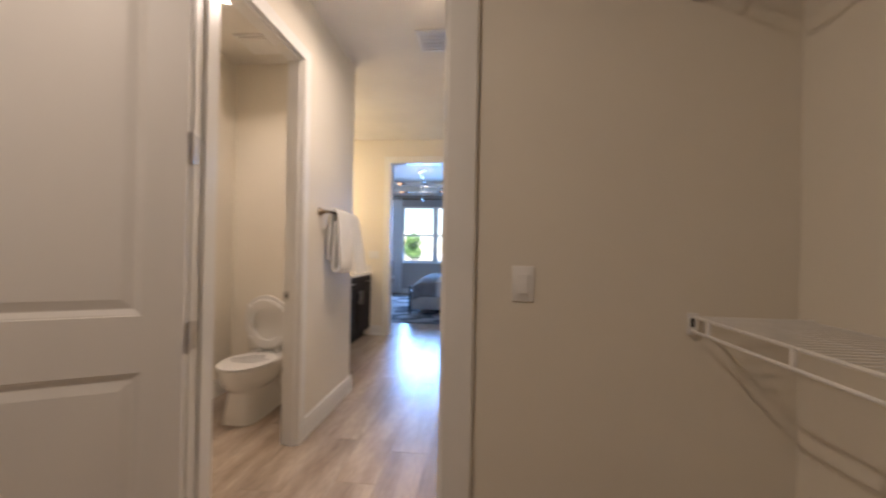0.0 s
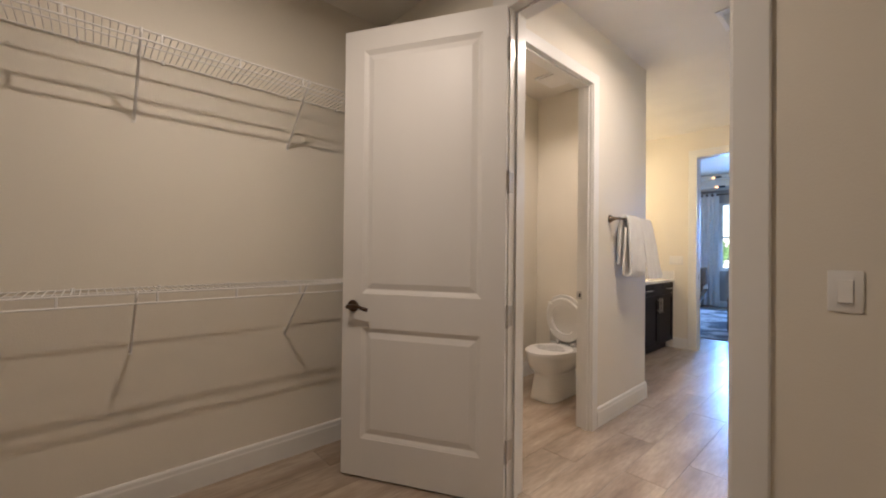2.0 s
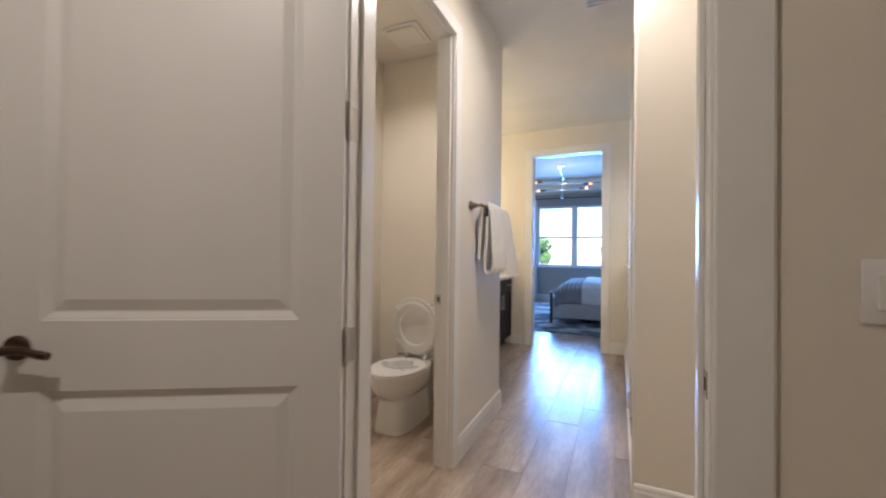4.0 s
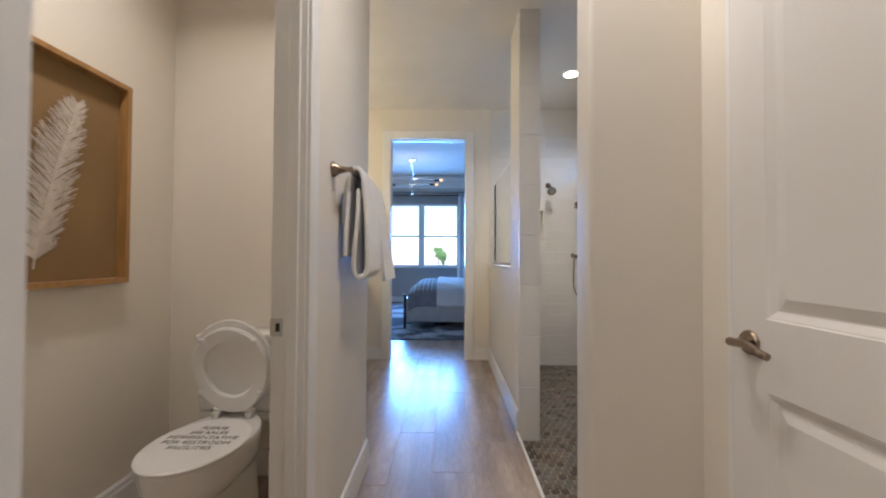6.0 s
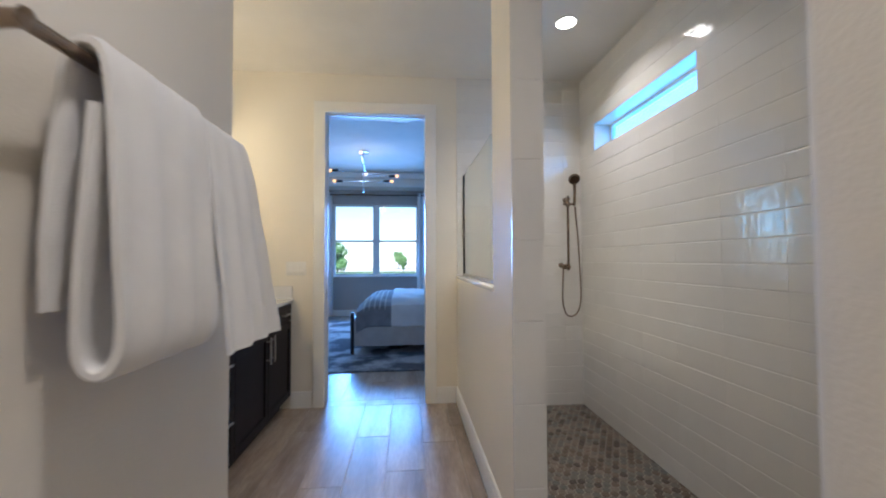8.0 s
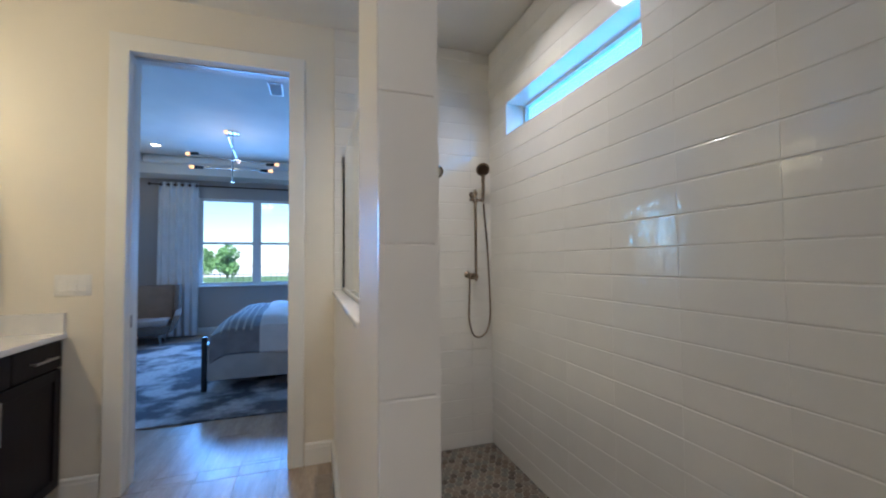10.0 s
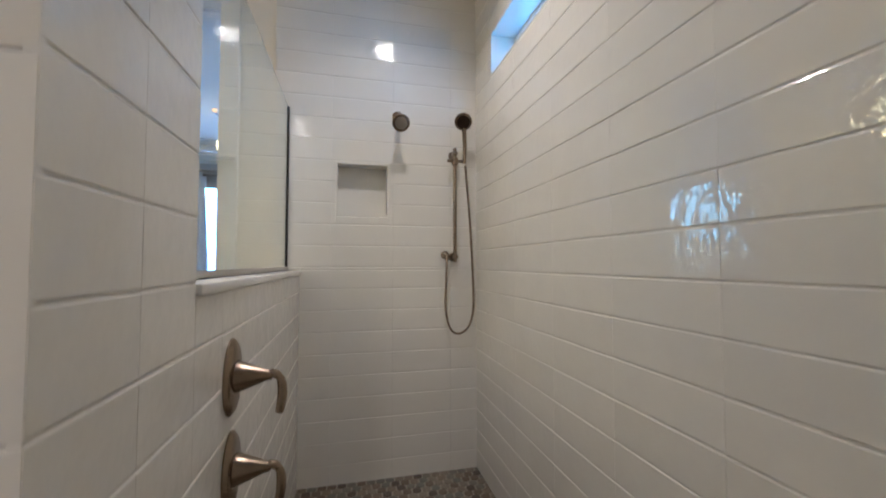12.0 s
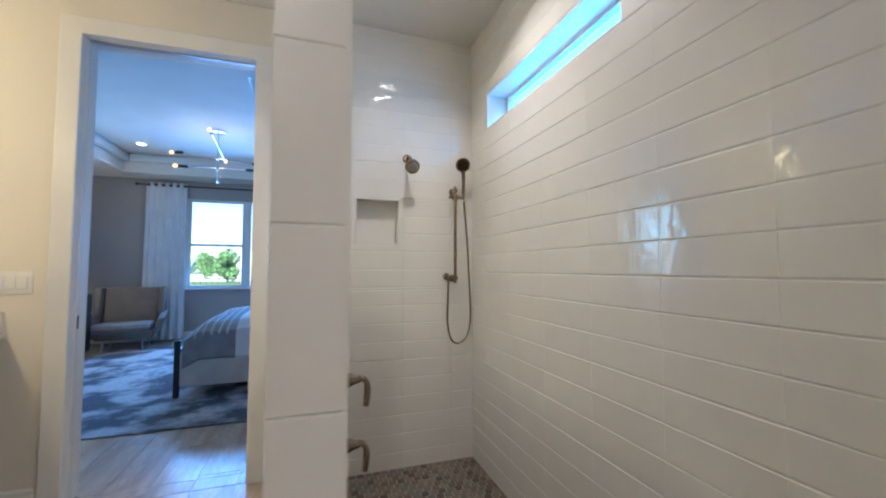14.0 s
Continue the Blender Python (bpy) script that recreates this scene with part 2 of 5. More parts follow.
def setting(name, bm, material, label, category, smooth=False):
    return tagged(part(name, bm, material, None, "", smooth), label, category, kind="structure")


def thing(name, m, label, category, group="", kind=""):
    ob = new(name)
    ob.empty_display_size = 0.1
    ob.matrix_basis = m
    return tagged(ob, label, category, group, kind)


def BM():
    return bmesh.new()


def boxes(*items):
    bm = bmesh.new()
    for it in items:
        box(bm, *it)
    return bm

# ---- plan ----
CEIL = 2.81            # bath and closet ceiling
XW = -1.80             # west wall of closet, water closet and vanity
XL, XL2 = -0.775, -0.874   # hall's west wall
YC, YC2 = 2.36, 2.485  # wall between closet and bath
YE = 4.385             # end of the hall's west wall
YB, YB2 = 6.575, 6.70  # wall between bath and bedroom
XS = 1.275             # shower's east wall, before tiles
HX0, HX1 = 0.147, 0.270    # half wall, before tiles
WY0, WY1 = 3.453, 3.588    # wing wall
DX0, DX1, DHB = -0.970, -0.128, 2.472   # bedroom doorway
CX0, CX1 = -0.667, 0.228   # closet doorway
TY0, TY1 = 2.60, 3.405     # water closet doorway
WYN = 11.95            # bedroom's window wall
BXW, BXE = -3.36, 1.40
BCEIL, TRAY = 2.77, 3.06
DH, DHW = 2.44, 2.405
XG = 0.127             # end of the wing wall
LX = 0.486             # linen closet wall
XV = XW                # vanity wall

NX0, NX1, NZ0, NZ1 = 0.463, 0.752, 1.376, 1.676   # shower niche

# ---- floors, walls, ceilings ----
setting("ground", boxes((-400, -400, -0.50, 400, 400, -0.40)), LAWN, "sunlit green lawn reaching to the horizon", "ground")
FLOOR = setting("floor", boxes((XW - 0.15, -1.35, -0.40, HX0 - 0.018, YB, -0.0022), (HX0 - 0.018, -1.35, -0.40, 1.46, WY0 + 0.02, -0.0022), (BXW - 0.15, YB, -0.40, BXE + 0.15, WYN + 0.15, -0.0022), (HX0 - 0.018, WY0 + 0.02, -0.40, 1.46, YB, -0.076)), GROUT, "pale brown wood-look tile floor with grey joints", "floor")

bm = boxes((XW - 0.15, -1.35, 0, XW, YB2, CEIL))
setting("wall_west", bm, PAINT, "off-white painted wall of closet and bath", "wall")
setting("wall_closet_back", boxes((XW, -1.35, 0, 1.46, -1.2, CEIL)), PAINT, "plain off-white closet wall", "wall")
setting("wall_closet_east", boxes((1.31, -1.2, 0, 1.46, YC2, CEIL)), PAINT, "plain off-white closet wall", "wall")
setting("wall_closet_front", boxes((XW, YC, 0, CX0 - 0.02, YC2, CEIL), (CX1 + 0.02, YC, 0, 1.31, YC2, CEIL), (CX0 - 0.02, YC, DH + 0.02, CX1 + 0.02, YC2, CEIL)), PAINT,
        "off-white wall with the closet doorway", "wall")
bm = boxes((XL2, YC2, 0, XL, TY0 - 0.02, CEIL), (XL2, TY0 - 0.02, DHW + 0.02, XL, TY1 + 0.02, CEIL))
box(bm, XL2, TY1 + 0.02, 0, XL, YE, CEIL)
es = [e for e in bm.edges if all(abs(v.co.x - XL) < 1e-4 and abs(v.co.y - YE) < 1e-4 for v in e.verts)]
bmesh.ops.bevel(bm, geom=es, offset=0.018, segments=4, profile=0.5, affect="EDGES")
setting("wall_hall", bm, PAINT, "off-white hall wall with a rounded corner and the toilet doorway", "wall", True)
setting("wall_wc_north", boxes((XW, YE - 0.12, 0, XL2, YE, CEIL)), PAINT, "off-white wall behind the toilet", "wall")
setting("wall_linen", boxes((LX, YC2, 0, LX + 0.12, 2.54, CEIL), (LX, 3.342, 0, LX + 0.12, WY0, CEIL), (LX, 2.54, DH + 0.02, LX + 0.12, 3.342, CEIL)), PAINT,
        "off-white wall with the linen closet doorway", "wall")
bm = boxes((XG, WY0, 0, XS, WY1, CEIL))
es = [e for e in bm.edges if all(abs(v.co.x - XG) < 1e-4 for v in e.verts) and abs(e.verts[0].co.z - e.verts[1].co.z) > 1]
bmesh.ops.bevel(bm, geom=es, offset=0.016, segments=4, profile=0.5, affect="EDGES")
setting("wall_wing", bm, PAINT, "off-white end wall of the shower with rounded edges", "wall", True)
SW0, SW1, SZ0, SZ1 = 5.138, 6.306, 2.112, 2.345
setting("wall_shower_east", boxes((XS, YC2, 0, 1.45, SW0, CEIL), (XS, SW1, 0, 1.45, YB2, CEIL), (XS, SW0, 0, 1.45, SW1, SZ0), (XS, SW0, SZ1, 1.45, SW1, CEIL)), TGROUT,
        "shower wall with a high slot window", "wall")
bm = boxes((BXW - 0.15, YB, 0, DX0 - 0.02, YB2, CEIL), (DX1 + 0.02, YB, 0, NX0, YB2, CEIL), (DX0 - 0.02, YB, DHB + 0.02, DX1 + 0.02, YB2, CEIL), (NX0, YB, 0, NX1, YB2, NZ0), (NX0, YB, NZ1, NX1, YB2, CEIL), (NX0, YB + 0.09, NZ0, NX1, YB2, NZ1), (NX1, YB, 0, BXE + 0.15, YB2, CEIL))
setting("wall_bath_north", bm, PAINT, "cream painted wall with the bedroom doorway", "wall")
PIER1 = 5.140
LEDGE = 1.058
bm = boxes((HX0, 4.790, 0, HX1, PIER1, CEIL), (HX0, PIER1, 0, HX1, YB, LEDGE))
setting("half_wall", bm, PAINT, "painted half wall and pier between hall and shower", "wall")
setting("ceiling", boxes((XW - 0.15, -1.35, CEIL, 1.46, YB2, CEIL + 0.15)), CEILP, "flat matte off-white ceiling", "ceiling")

# bedroom shell
VY0, VY1, VZ0, VZ1 = 9.10, 9.72, 0.92, 2.40
setting("wall_bedroom_west", boxes((BXW - 0.15, YB2, 0, BXW, VY0, 3.3), (BXW - 0.15, VY1, 0, BXW, WYN + 0.15, 3.3), (BXW - 0.15, VY0, 0, BXW, VY1, VZ0), (BXW - 0.15, VY0, VZ1, BXW, VY1, 3.3)), GREYP, "grey painted bedroom wall", "wall")
setting("wall_bedroom_east", boxes((BXE, YB2, 0, BXE + 0.15, WYN + 0.15, 3.3)), GREYP, "grey painted bedroom wall", "wall")
setting("wall_bedroom_south", boxes((BXW, YB2 + 0.002, 0, DX0 - 0.02, YB2 + 0.014, 3.0), (DX1 + 0.02, YB2 + 0.002, 0, BXE, YB2 + 0.014, 3.0), (DX0 - 0.02, YB2 + 0.002, DHB + 0.02, DX1 + 0.02, YB2 + 0.014, 3.0)), GREYP,
        "grey painted bedroom wall round the doorway", "wall")
WX0, WX1, WZ0, WZ1 = -1.93, -0.02, 0.88, 2.46
setting("wall_bedroom_north", boxes((BXW, WYN, 0, WX0, WYN + 0.15, 3.3), (WX1, WYN, 0, BXE, WYN + 0.15, 3.3), (WX0, WYN, 0, WX1, WYN + 0.15, WZ0), (WX0, WYN, WZ1, WX1, WYN + 0.15, 3.3)), GREYP,
        "grey painted wall with the bedroom window", "wall")
TX0, TX1, TYA, TYB = -2.68, 0.75, 7.25, 11.46
setting("ceiling_bedroom", boxes((BXW, YB2, BCEIL, TX0, WYN, TRAY + 0.2), (TX1, YB2, BCEIL, BXE, WYN, TRAY + 0.2), (TX0, YB2, BCEIL, TX1, TYA, TRAY + 0.2), (TX0, TYB, BCEIL, TX1, WYN, TRAY + 0.2),
        (BXW - 0.15, YB2 + 0.02, TRAY, BXE + 0.15, WYN + 0.15, TRAY + 0.25)), CEILP, "white tray ceiling", "ceiling")
bm = BM()
for a, b, c, d in ((TX0 - 0.002, TYA, TX0 + 0.09, TYB), (TX1 - 0.09, TYA, TX1 + 0.002, TYB), (TX0 + 0.09, TYA - 0.002, TX1 - 0.09, TYA + 0.09), (TX0 + 0.09, TYB - 0.09, TX1 - 0.09, TYB + 0.002)):
    box(bm, a, b, BCEIL + 0.16, c, d, TRAY - 0.004, 0.03, 3)
setting("trim_tray", bm, TRIM, "white crown moulding inside the tray ceiling", "trim", True)


# ---- trim ----
def baseboard(name, x0, y0, x1, y1, side, h=0.135):
    """A skirting from (x0, y0) to (x1, y1); side: the way it stands out from the wall."""
    sx, sy = side
    prof = [(0.0, 0.0), (0.016, 0.0), (0.016, h - 0.035), (0.013, h - 0.026), (0.012, h - 0.010), (0.007, h - 0.002), (0.0, h)]
    bm = bmesh.new()
    rings = [[(x + sx * d, y + sy * d, z) for d, z in prof] for x, y in ((x0, y0), (x1, y1))]
    loft(bm, rings)
    return setting(name, bm, TRIM, "white moulded baseboard", "baseboard")


for i, (a, b, c, d, s) in enumerate((
        (XW, -1.2, XW, YC, (1, 0)), (XW, YC, CX0 - 0.115, YC, (0, -1)), (CX1 + 0.115, YC, 1.31, YC, (0, -1)), (1.31, -1.2, 1.31, YC, (-1, 0)),
        (XL, TY1 + 0.085, XL, YE - 0.005, (1, 0)), (XL + 0.005, YE, XL2, YE, (0, 1)), (XW, TY1 + 0.02, XW, YE - 0.12, (1, 0)), (XW, YC2, XW, TY1 + 0.02, (1, 0)), (XW, YE - 0.12, XL2, YE - 0.12, (0, -1)),
        (XG + 0.005, WY0, LX, WY0, (0, -1)), (-1.24, YB, DX0 - 0.10, YB, (0, -1)), (DX1 + 0.10, YB, HX0 - 0.016, YB, (0, -1)), (HX0, 4.795, HX0, YB, (-1, 0)),
        (BXW, WYN, BXE, WYN, (0, -1)), (BXW, YB2, BXW, WYN, (1, 0)))):
    baseboard("baseboard_%d" % (i + 1), a, b, c, d, s)


def casing_profile(w):
    return [(0.0, 0.0), (0.0, 0.013), (0.004, 0.0155), (w * 0.5, 0.0165), (w - 0.005, 0.0170), (w, 0.0135), (w, 0.0)]


def casing(name, axis, face, out, a0, a1, top, w, label, skip=()):
    """Mitred casing round an opening a0..a1 on the wall plane 'face'; out: +1 or -1."""
    bm = bmesh.new()

    def p(a, d, z):
        return (a, face + out * d, z) if axis == "x" else (face + out * d, a, z)

    prof = casing_profile(w)
    for k, (s, a) in enumerate(((-1, a0), (1, a1))):
        if k in skip:
            continue
        loft(bm, [[p(a + s * u, d, 0.0) for u, d in prof], [p(a + s * u, d, top + u) for u, d in prof]])
    loft(bm, [[p(a0 - u, d, top + u) for u, d in prof], [p(a1 + u, d, top + u) for u, d in prof]])
    return setting(name, bm, TRIM, label, "trim")


def jamb(name, axis, f0, f1, a0, a1, top, stop=None):
    """Jamb boards lining an opening through a wall from f0 to f1."""
    bm = bmesh.new()
    e = 0.003
    items = [(a0 - 0.018, f0 - e, 0, a0, f1 + e, top), (a1, f0 - e, 0, a1 + 0.018, f1 + e, top), (a0 - 0.018, f0 - e, top, a1 + 0.018, f1 + e, top + 0.018)]
    if stop:
        items += [(a0, stop, 0, a0 + 0.011, stop + 0.034, top), (a1 - 0.011, stop, 0, a1, stop + 0.034, top), (a0, stop, top - 0.011, a1, stop + 0.034, top)]
    for x0, y0, z0, x1, y1, z1 in items:
        if axis == "x":
            box(bm, x0, y0, z0, x1, y1, z1, 0.0015, 1)
        else:
            box(bm, y0, x0, z0, y1, x1, z1, 0.0015, 1)
    return setting(name, bm, TRIM, "white painted door jamb", "trim")


casing("trim_1", "x", YC, -1, CX0 - 0.006, CX1 + 0.006, DH, 0.098, "white casing of the closet doorway")
casing("trim_2", "x", YC2, 1, CX0 - 0.006, CX1 + 0.006, DH, 0.085, "white casing of the closet doorway", skip=(0,))
casing("trim_3", "y", XL, 1, TY0 - 0.006, TY1 + 0.006, DHW, 0.076, "white casing of the toilet doorway")
casing("trim_4", "y", LX, -1, 2.555, 3.327, DH, 0.085, "white casing of the linen door", skip=(1,))
casing("trim_5", "x", YB, -1, DX0, DX1, DHB, 0.095, "white casing of the bedroom doorway")
casing("trim_6", "x", YB2 + 0.014, 1, DX0, DX1, DHB, 0.095, "white casing of the bedroom doorway")
jamb("trim_7", "x", YC, YC2, CX0, CX1, DH, YC + 0.045)
jamb("trim_8", "y", XL2, XL, TY0, TY1, DHW, XL2 + 0.048)
jamb("trim_9", "x", YB, YB2 + 0.014, DX0, DX1, DHB)
jamb("trim_10", "y", LX, LX + 0.12, 2.558, 3.324, DH)


# ---- doors ----
def leaf_mesh(w, h, t=0.035):
    """A two-panel moulded leaf: x 0..w, y 0..t, z 0..h."""
    bm = bmesh.new()
    st = 0.118
    rails = (0.205, 0.800, 0.985, h - 0.115)
    steps = ((0.0, 0.0), (0.003, 0.0025), (0.007, 0.0035), (0.023, 0.0115), (0.027, 0.0115), (0.056, 0.003))
    for side in (0, 1):
        yy = 0.0 if side == 0 else t
        s = 1 if side == 0 else -1

        def quad(a, b, c, d):
            bm.faces.new([bm.verts.new(p) for p in (a, b, c, d)])
        strips = [(0, 0, st, h), (w - st, 0, w, h), (st, 0, w - st, rails[0]), (st, rails[1], w - st, rails[2]), (st, rails[3], w - st, h)]
        for x0, z0, x1, z1 in strips:
            quad((x0, yy, z0), (x1, yy, z0), (x1, yy, z1), (x0, yy, z1))
        for z0, z1 in ((rails[0], rails[1]), (rails[2], rails[3])):
            rings = [[(st + o, yy + s * d, z0 + o), (w - st - o, yy + s * d, z0 + o), (w - st - o, yy + s * d, z1 - o), (st + o, yy + s * d, z1 - o)] for o, d in steps]
            loft(bm, rings, cap0=False)
    for a, b in (((0, 0), (0, h)), ((w, 0), (w, h))):
        bm.faces.new([bm.verts.new(p) for p in ((a[0], 0, 0), (a[0], t, 0), (a[0], t, h), (a[0], 0, h))])
    for z in (0, h):
        bm.faces.new([bm.verts.new(p) for p in ((0, 0, z), (w, 0, z), (w, t, z), (0, t, z))])
    bmesh.ops.remove_doubles(bm, verts=bm.verts, dist=1e-5)
    return bm


def lever(parent, x, y, z, out, way, material=NICKEL):
    """A lever handle on a leaf at (x, y, z); out: +1/-1 along y, way: +1/-1 along x."""
    bm = bmesh.new()
    turn = pose(x, y, z, -90 * out, 0, 0)
    lathe(bm, [(0.0, 0.0), (0.033, 0.0), (0.033, 0.004), (0.029, 0.010), (0.016, 0.013), (0.0125, 0.016), (0.011, 0.045), (0.0, 0.045)], 28, turn)
    handle = part("door_handle", bm, material, parent, "brushed nickel lever handle", True)
    bm = bmesh.new()
    pts = spline([(x - way * 0.012, y + out * 0.045, z), (x + way * 0.02, y + out * 0.049, z + 0.003), (x + way * 0.055, y + out * 0.050, z + 0.004), (x + way * 0.085, y + out * 0.049, z - 0.006), (x + way * 0.112, y + out * 0.046, z - 0.012)], 5)
    n = len(pts)
    tube(bm, pts, 0.01, 10, [0.0125 - 0.005 * (i / n) + (0.002 if i > n * 0.7 else 0) for i in range(n)])
    part("lever", bm, material, handle, "", True)


OPEN = 149.8   # closet door, degrees


def hinge(parent, x, y, z):
    bm = bmesh.new()
    lathe(bm, [(0.0, -0.058), (0.005, -0.058), (0.0095, -0.050), (0.0095, 0.050), (0.005, 0.058), (0.0, 0.058)], 12, pose(x, y, z))
    box(bm, x + 0.0040, y + 0.001, z - 0.05, x + 0.0058, y + 0.033, z + 0.05)
    before = set(bm.verts)
    box(bm, -0.0042, 0.008, z - 0.05, -0.0022, 0.046, z + 0.05)
    bmesh.ops.transform(bm, matrix=pose(x, y, 0, 0, 0, OPEN), verts=[v for v in bm.verts if v not in before])
    part("hinge", bm, STEEL, parent, "satin nickel hinge", True)


door = thing("closet_door", pose(CX0 + 0.004, YC - 0.012, 0.012, 0, 0, -OPEN), "white two-panel closet door standing wide open", "door")
part("leaf", leaf_mesh(0.893, 2.420), DOORP, door, "", False, pose(0.006, 0, 0))
lever(door, 0.833, 0.035, 0.915, 1, -1, BRONZE)
lever(door, 0.833, 0.0, 0.915, -1, -1, BRONZE)
for z in (0.24, 0.90, 1.56, 2.22):
    hinge(door, 0.0, 0.0, z)
bm = boxes((0.8985, 0.006, 0.88, 0.9000, 0.029, 0.94))
part("latch_plate", bm, STEEL, door)

linen = thing("linen_door", pose(LX - 0.0035, 3.322, 0.012, 0, 0, -90), "white two-panel linen door, closed", "door")
part("leaf", leaf_mesh(0.77, 2.42), DOORP, linen, "", False, pose(0.0, 0.0, 0))
lever(linen, 0.066, 0.0, 0.915, -1, 1)


def strike(name, m, label):
    bm = bmesh.new()
    box(bm, -0.016, -0.0005, -0.028, 0.022, 0.0015, 0.028, 0.0006, 1)
    tube(bm, [(0.022, -0.0015, -0.022), (0.022, -0.0015, 0.022)], 0.003, 8)
    s = tagged(part(name, bm, STEEL, None, "", False, m), label, "strike plate")
    # no hole is cut: a dark chip gives its shade by colour
    part("latch_hole", boxes((-0.007, 0.0014, -0.013, 0.006, 0.0022, 0.013)), DARK, s)


strike("strike_plate", pose(CX1 - 0.0005, YC + 0.024, 0.925, 0, 0, 90), "satin nickel strike plate on the closet jamb")
strike("strike_plate", pose(-0.855, TY1 - 0.0005, 0.93, 0, 0, 180), "satin nickel strike plate on the toilet door jamb")

# pocket door edge inside the bedroom doorway
bm = boxes((DX0 - 0.004, YB + 0.045, 0.012, DX0 + 0.004, YB + 0.080, 2.425))
pocket = tagged(part("pocket_door", bm, DOORP), "white pocket door slid into the wall", "door")
part("edge_pull", boxes((DX0 + 0.004, YB + 0.055, 0.90, DX0 + 0.0055, YB + 0.070, 0.97)), BRONZE, pocket)
bm = boxes((DX0, YB + 0.050, DHB - 0.006, DX1, YB + 0.078, DHB - 0.001))
setting("trim_11", bm, STEEL, "metal pocket door track in the door head", "trim")

# ---- closet shelves ----
def wire_shelf(name, xw, s, z, y0, y1, brace_ys, label):
    """A ventilated wire shelf on the wall x = xw; s: the way it stands out."""
    d = 0.305
    t = thing(name, pose(xw, (y0 + y1) / 2, z), label, "wire shelf", "wire closet shelves")
    half = (y1 - y0) / 2
    for nm, x, zz, r in (("back_rail", 0.010, 0.0, 0.0040), ("middle_rail", 0.16, -0.004, 0.0036), ("front_rail", d, 0.0, 0.0044), ("lip_rail", d + 0.006, -0.042, 0.0044)):
        bm = bmesh.new()
        tube(bm, [(s * x, -half, zz), (s * x, half, zz)], r, 8)
        part(nm, bm, WIRE, t, "", True)
    bm = bmesh.new()
    n = int((y1 - y0) / 0.0254)
    for i in range(n):
        y = -half + 0.012 + i * 0.0254
        tube(bm, [(s * 0.010, y, 0.004), (s * d, y, 0.004)], 0.0020, 5)
    tagged(part("cross_wire", bm, WIRE, t), kind="stuff")
    k = 0
    y = -half + 0.10
    while y < half:
        bm = bmesh.new()
        box(bm, s * (d - 0.002), y - 0.004, -0.044, s * (d + 0.009), y + 0.004, 0.004, 0.001, 1)
        part("lip_spacer", bm, WIRE, t)
        bm = bmesh.new()
        box(bm, 0.0, y + 0.03, -0.012, s * 0.016, y + 0.044, 0.010, 0.003, 1)
        part("wall_clip", bm, PLASTIC, t)
        y += 0.305
    for yb in brace_ys:
        bm = bmesh.new()
        yy = yb - (y0 + y1) / 2
        tube(bm, [(s * (d + 0.003), yy, 0.006), (s * (d + 0.003), yy, -0.012), (s * 0.020, yy, -0.288), (s * 0.004, yy, -0.300)], 0.0058, 8)
        box(bm, 0.0, yy - 0.008, -0.315, s * 0.004, yy + 0.008, -0.272, 0.001, 1)
        part("brace", bm, WIRE, t, "", True)
    for e in (-half, half):
        bm = bmesh.new()
        box(bm, s * (d - 0.012), e - 0.006, -0.055, s * (d + 0.016), e + 0.006, 0.012, 0.002, 1)
        part("end_bracket", bm, PLASTIC, t)
        # dark sliver on the bracket's face, the slot's shade put in by colour
        part("bracket_slot", boxes((s * (d + 0.0), e - 0.0068 * (1 if e > 0 else -1) - 0.0004, -0.030, s * (d + 0.011), e - 0.0068 * (1 if e > 0 else -1) + 0.0004, -0.004)), DARK, t)


BR = (-0.46, 0.26, 0.975, 1.69)
wire_shelf("wire_shelf", XW, 1, 2.135, -1.19, 2.352, BR, "white wire shelf high on the closet wall, empty")
wire_shelf("wire_shelf", XW, 1, 1.042, -1.19, 2.352, BR, "white wire shelf at waist height on the closet wall, empty")
BR2 = (-0.46, 0.26, 0.975)
wire_shelf("wire_shelf", 1.31, -1, 2.075, -1.19, 2.352, BR2, "white wire shelf high on the closet wall, empty")
wire_shelf("wire_shelf", 1.31, -1, 1.042, -1.19, 2.352, BR2, "white wire shelf at waist height on the closet wall, empty")

closet_light = thing("ceiling_light", pose(-0.60, 1.21, CEIL), "white flush ceiling light, lit, on the closet ceiling", "ceiling light")
bm = bmesh.new()
lathe(bm, [(0.0, 0.0), (0.10, 0.0), (0.10, -0.03), (0.08, -0.05), (0.0, -0.05)], 28)
part("base", bm, PLASTIC, closet_light, "", True)
bm = bmesh.new()
lathe(bm, [(0.0, -0.0505), (0.075, -0.0505), (0.07, -0.06), (0.0, -0.064)], 28)
part("lens", bm, CANLIT, closet_light, "lit frosted lens", True)


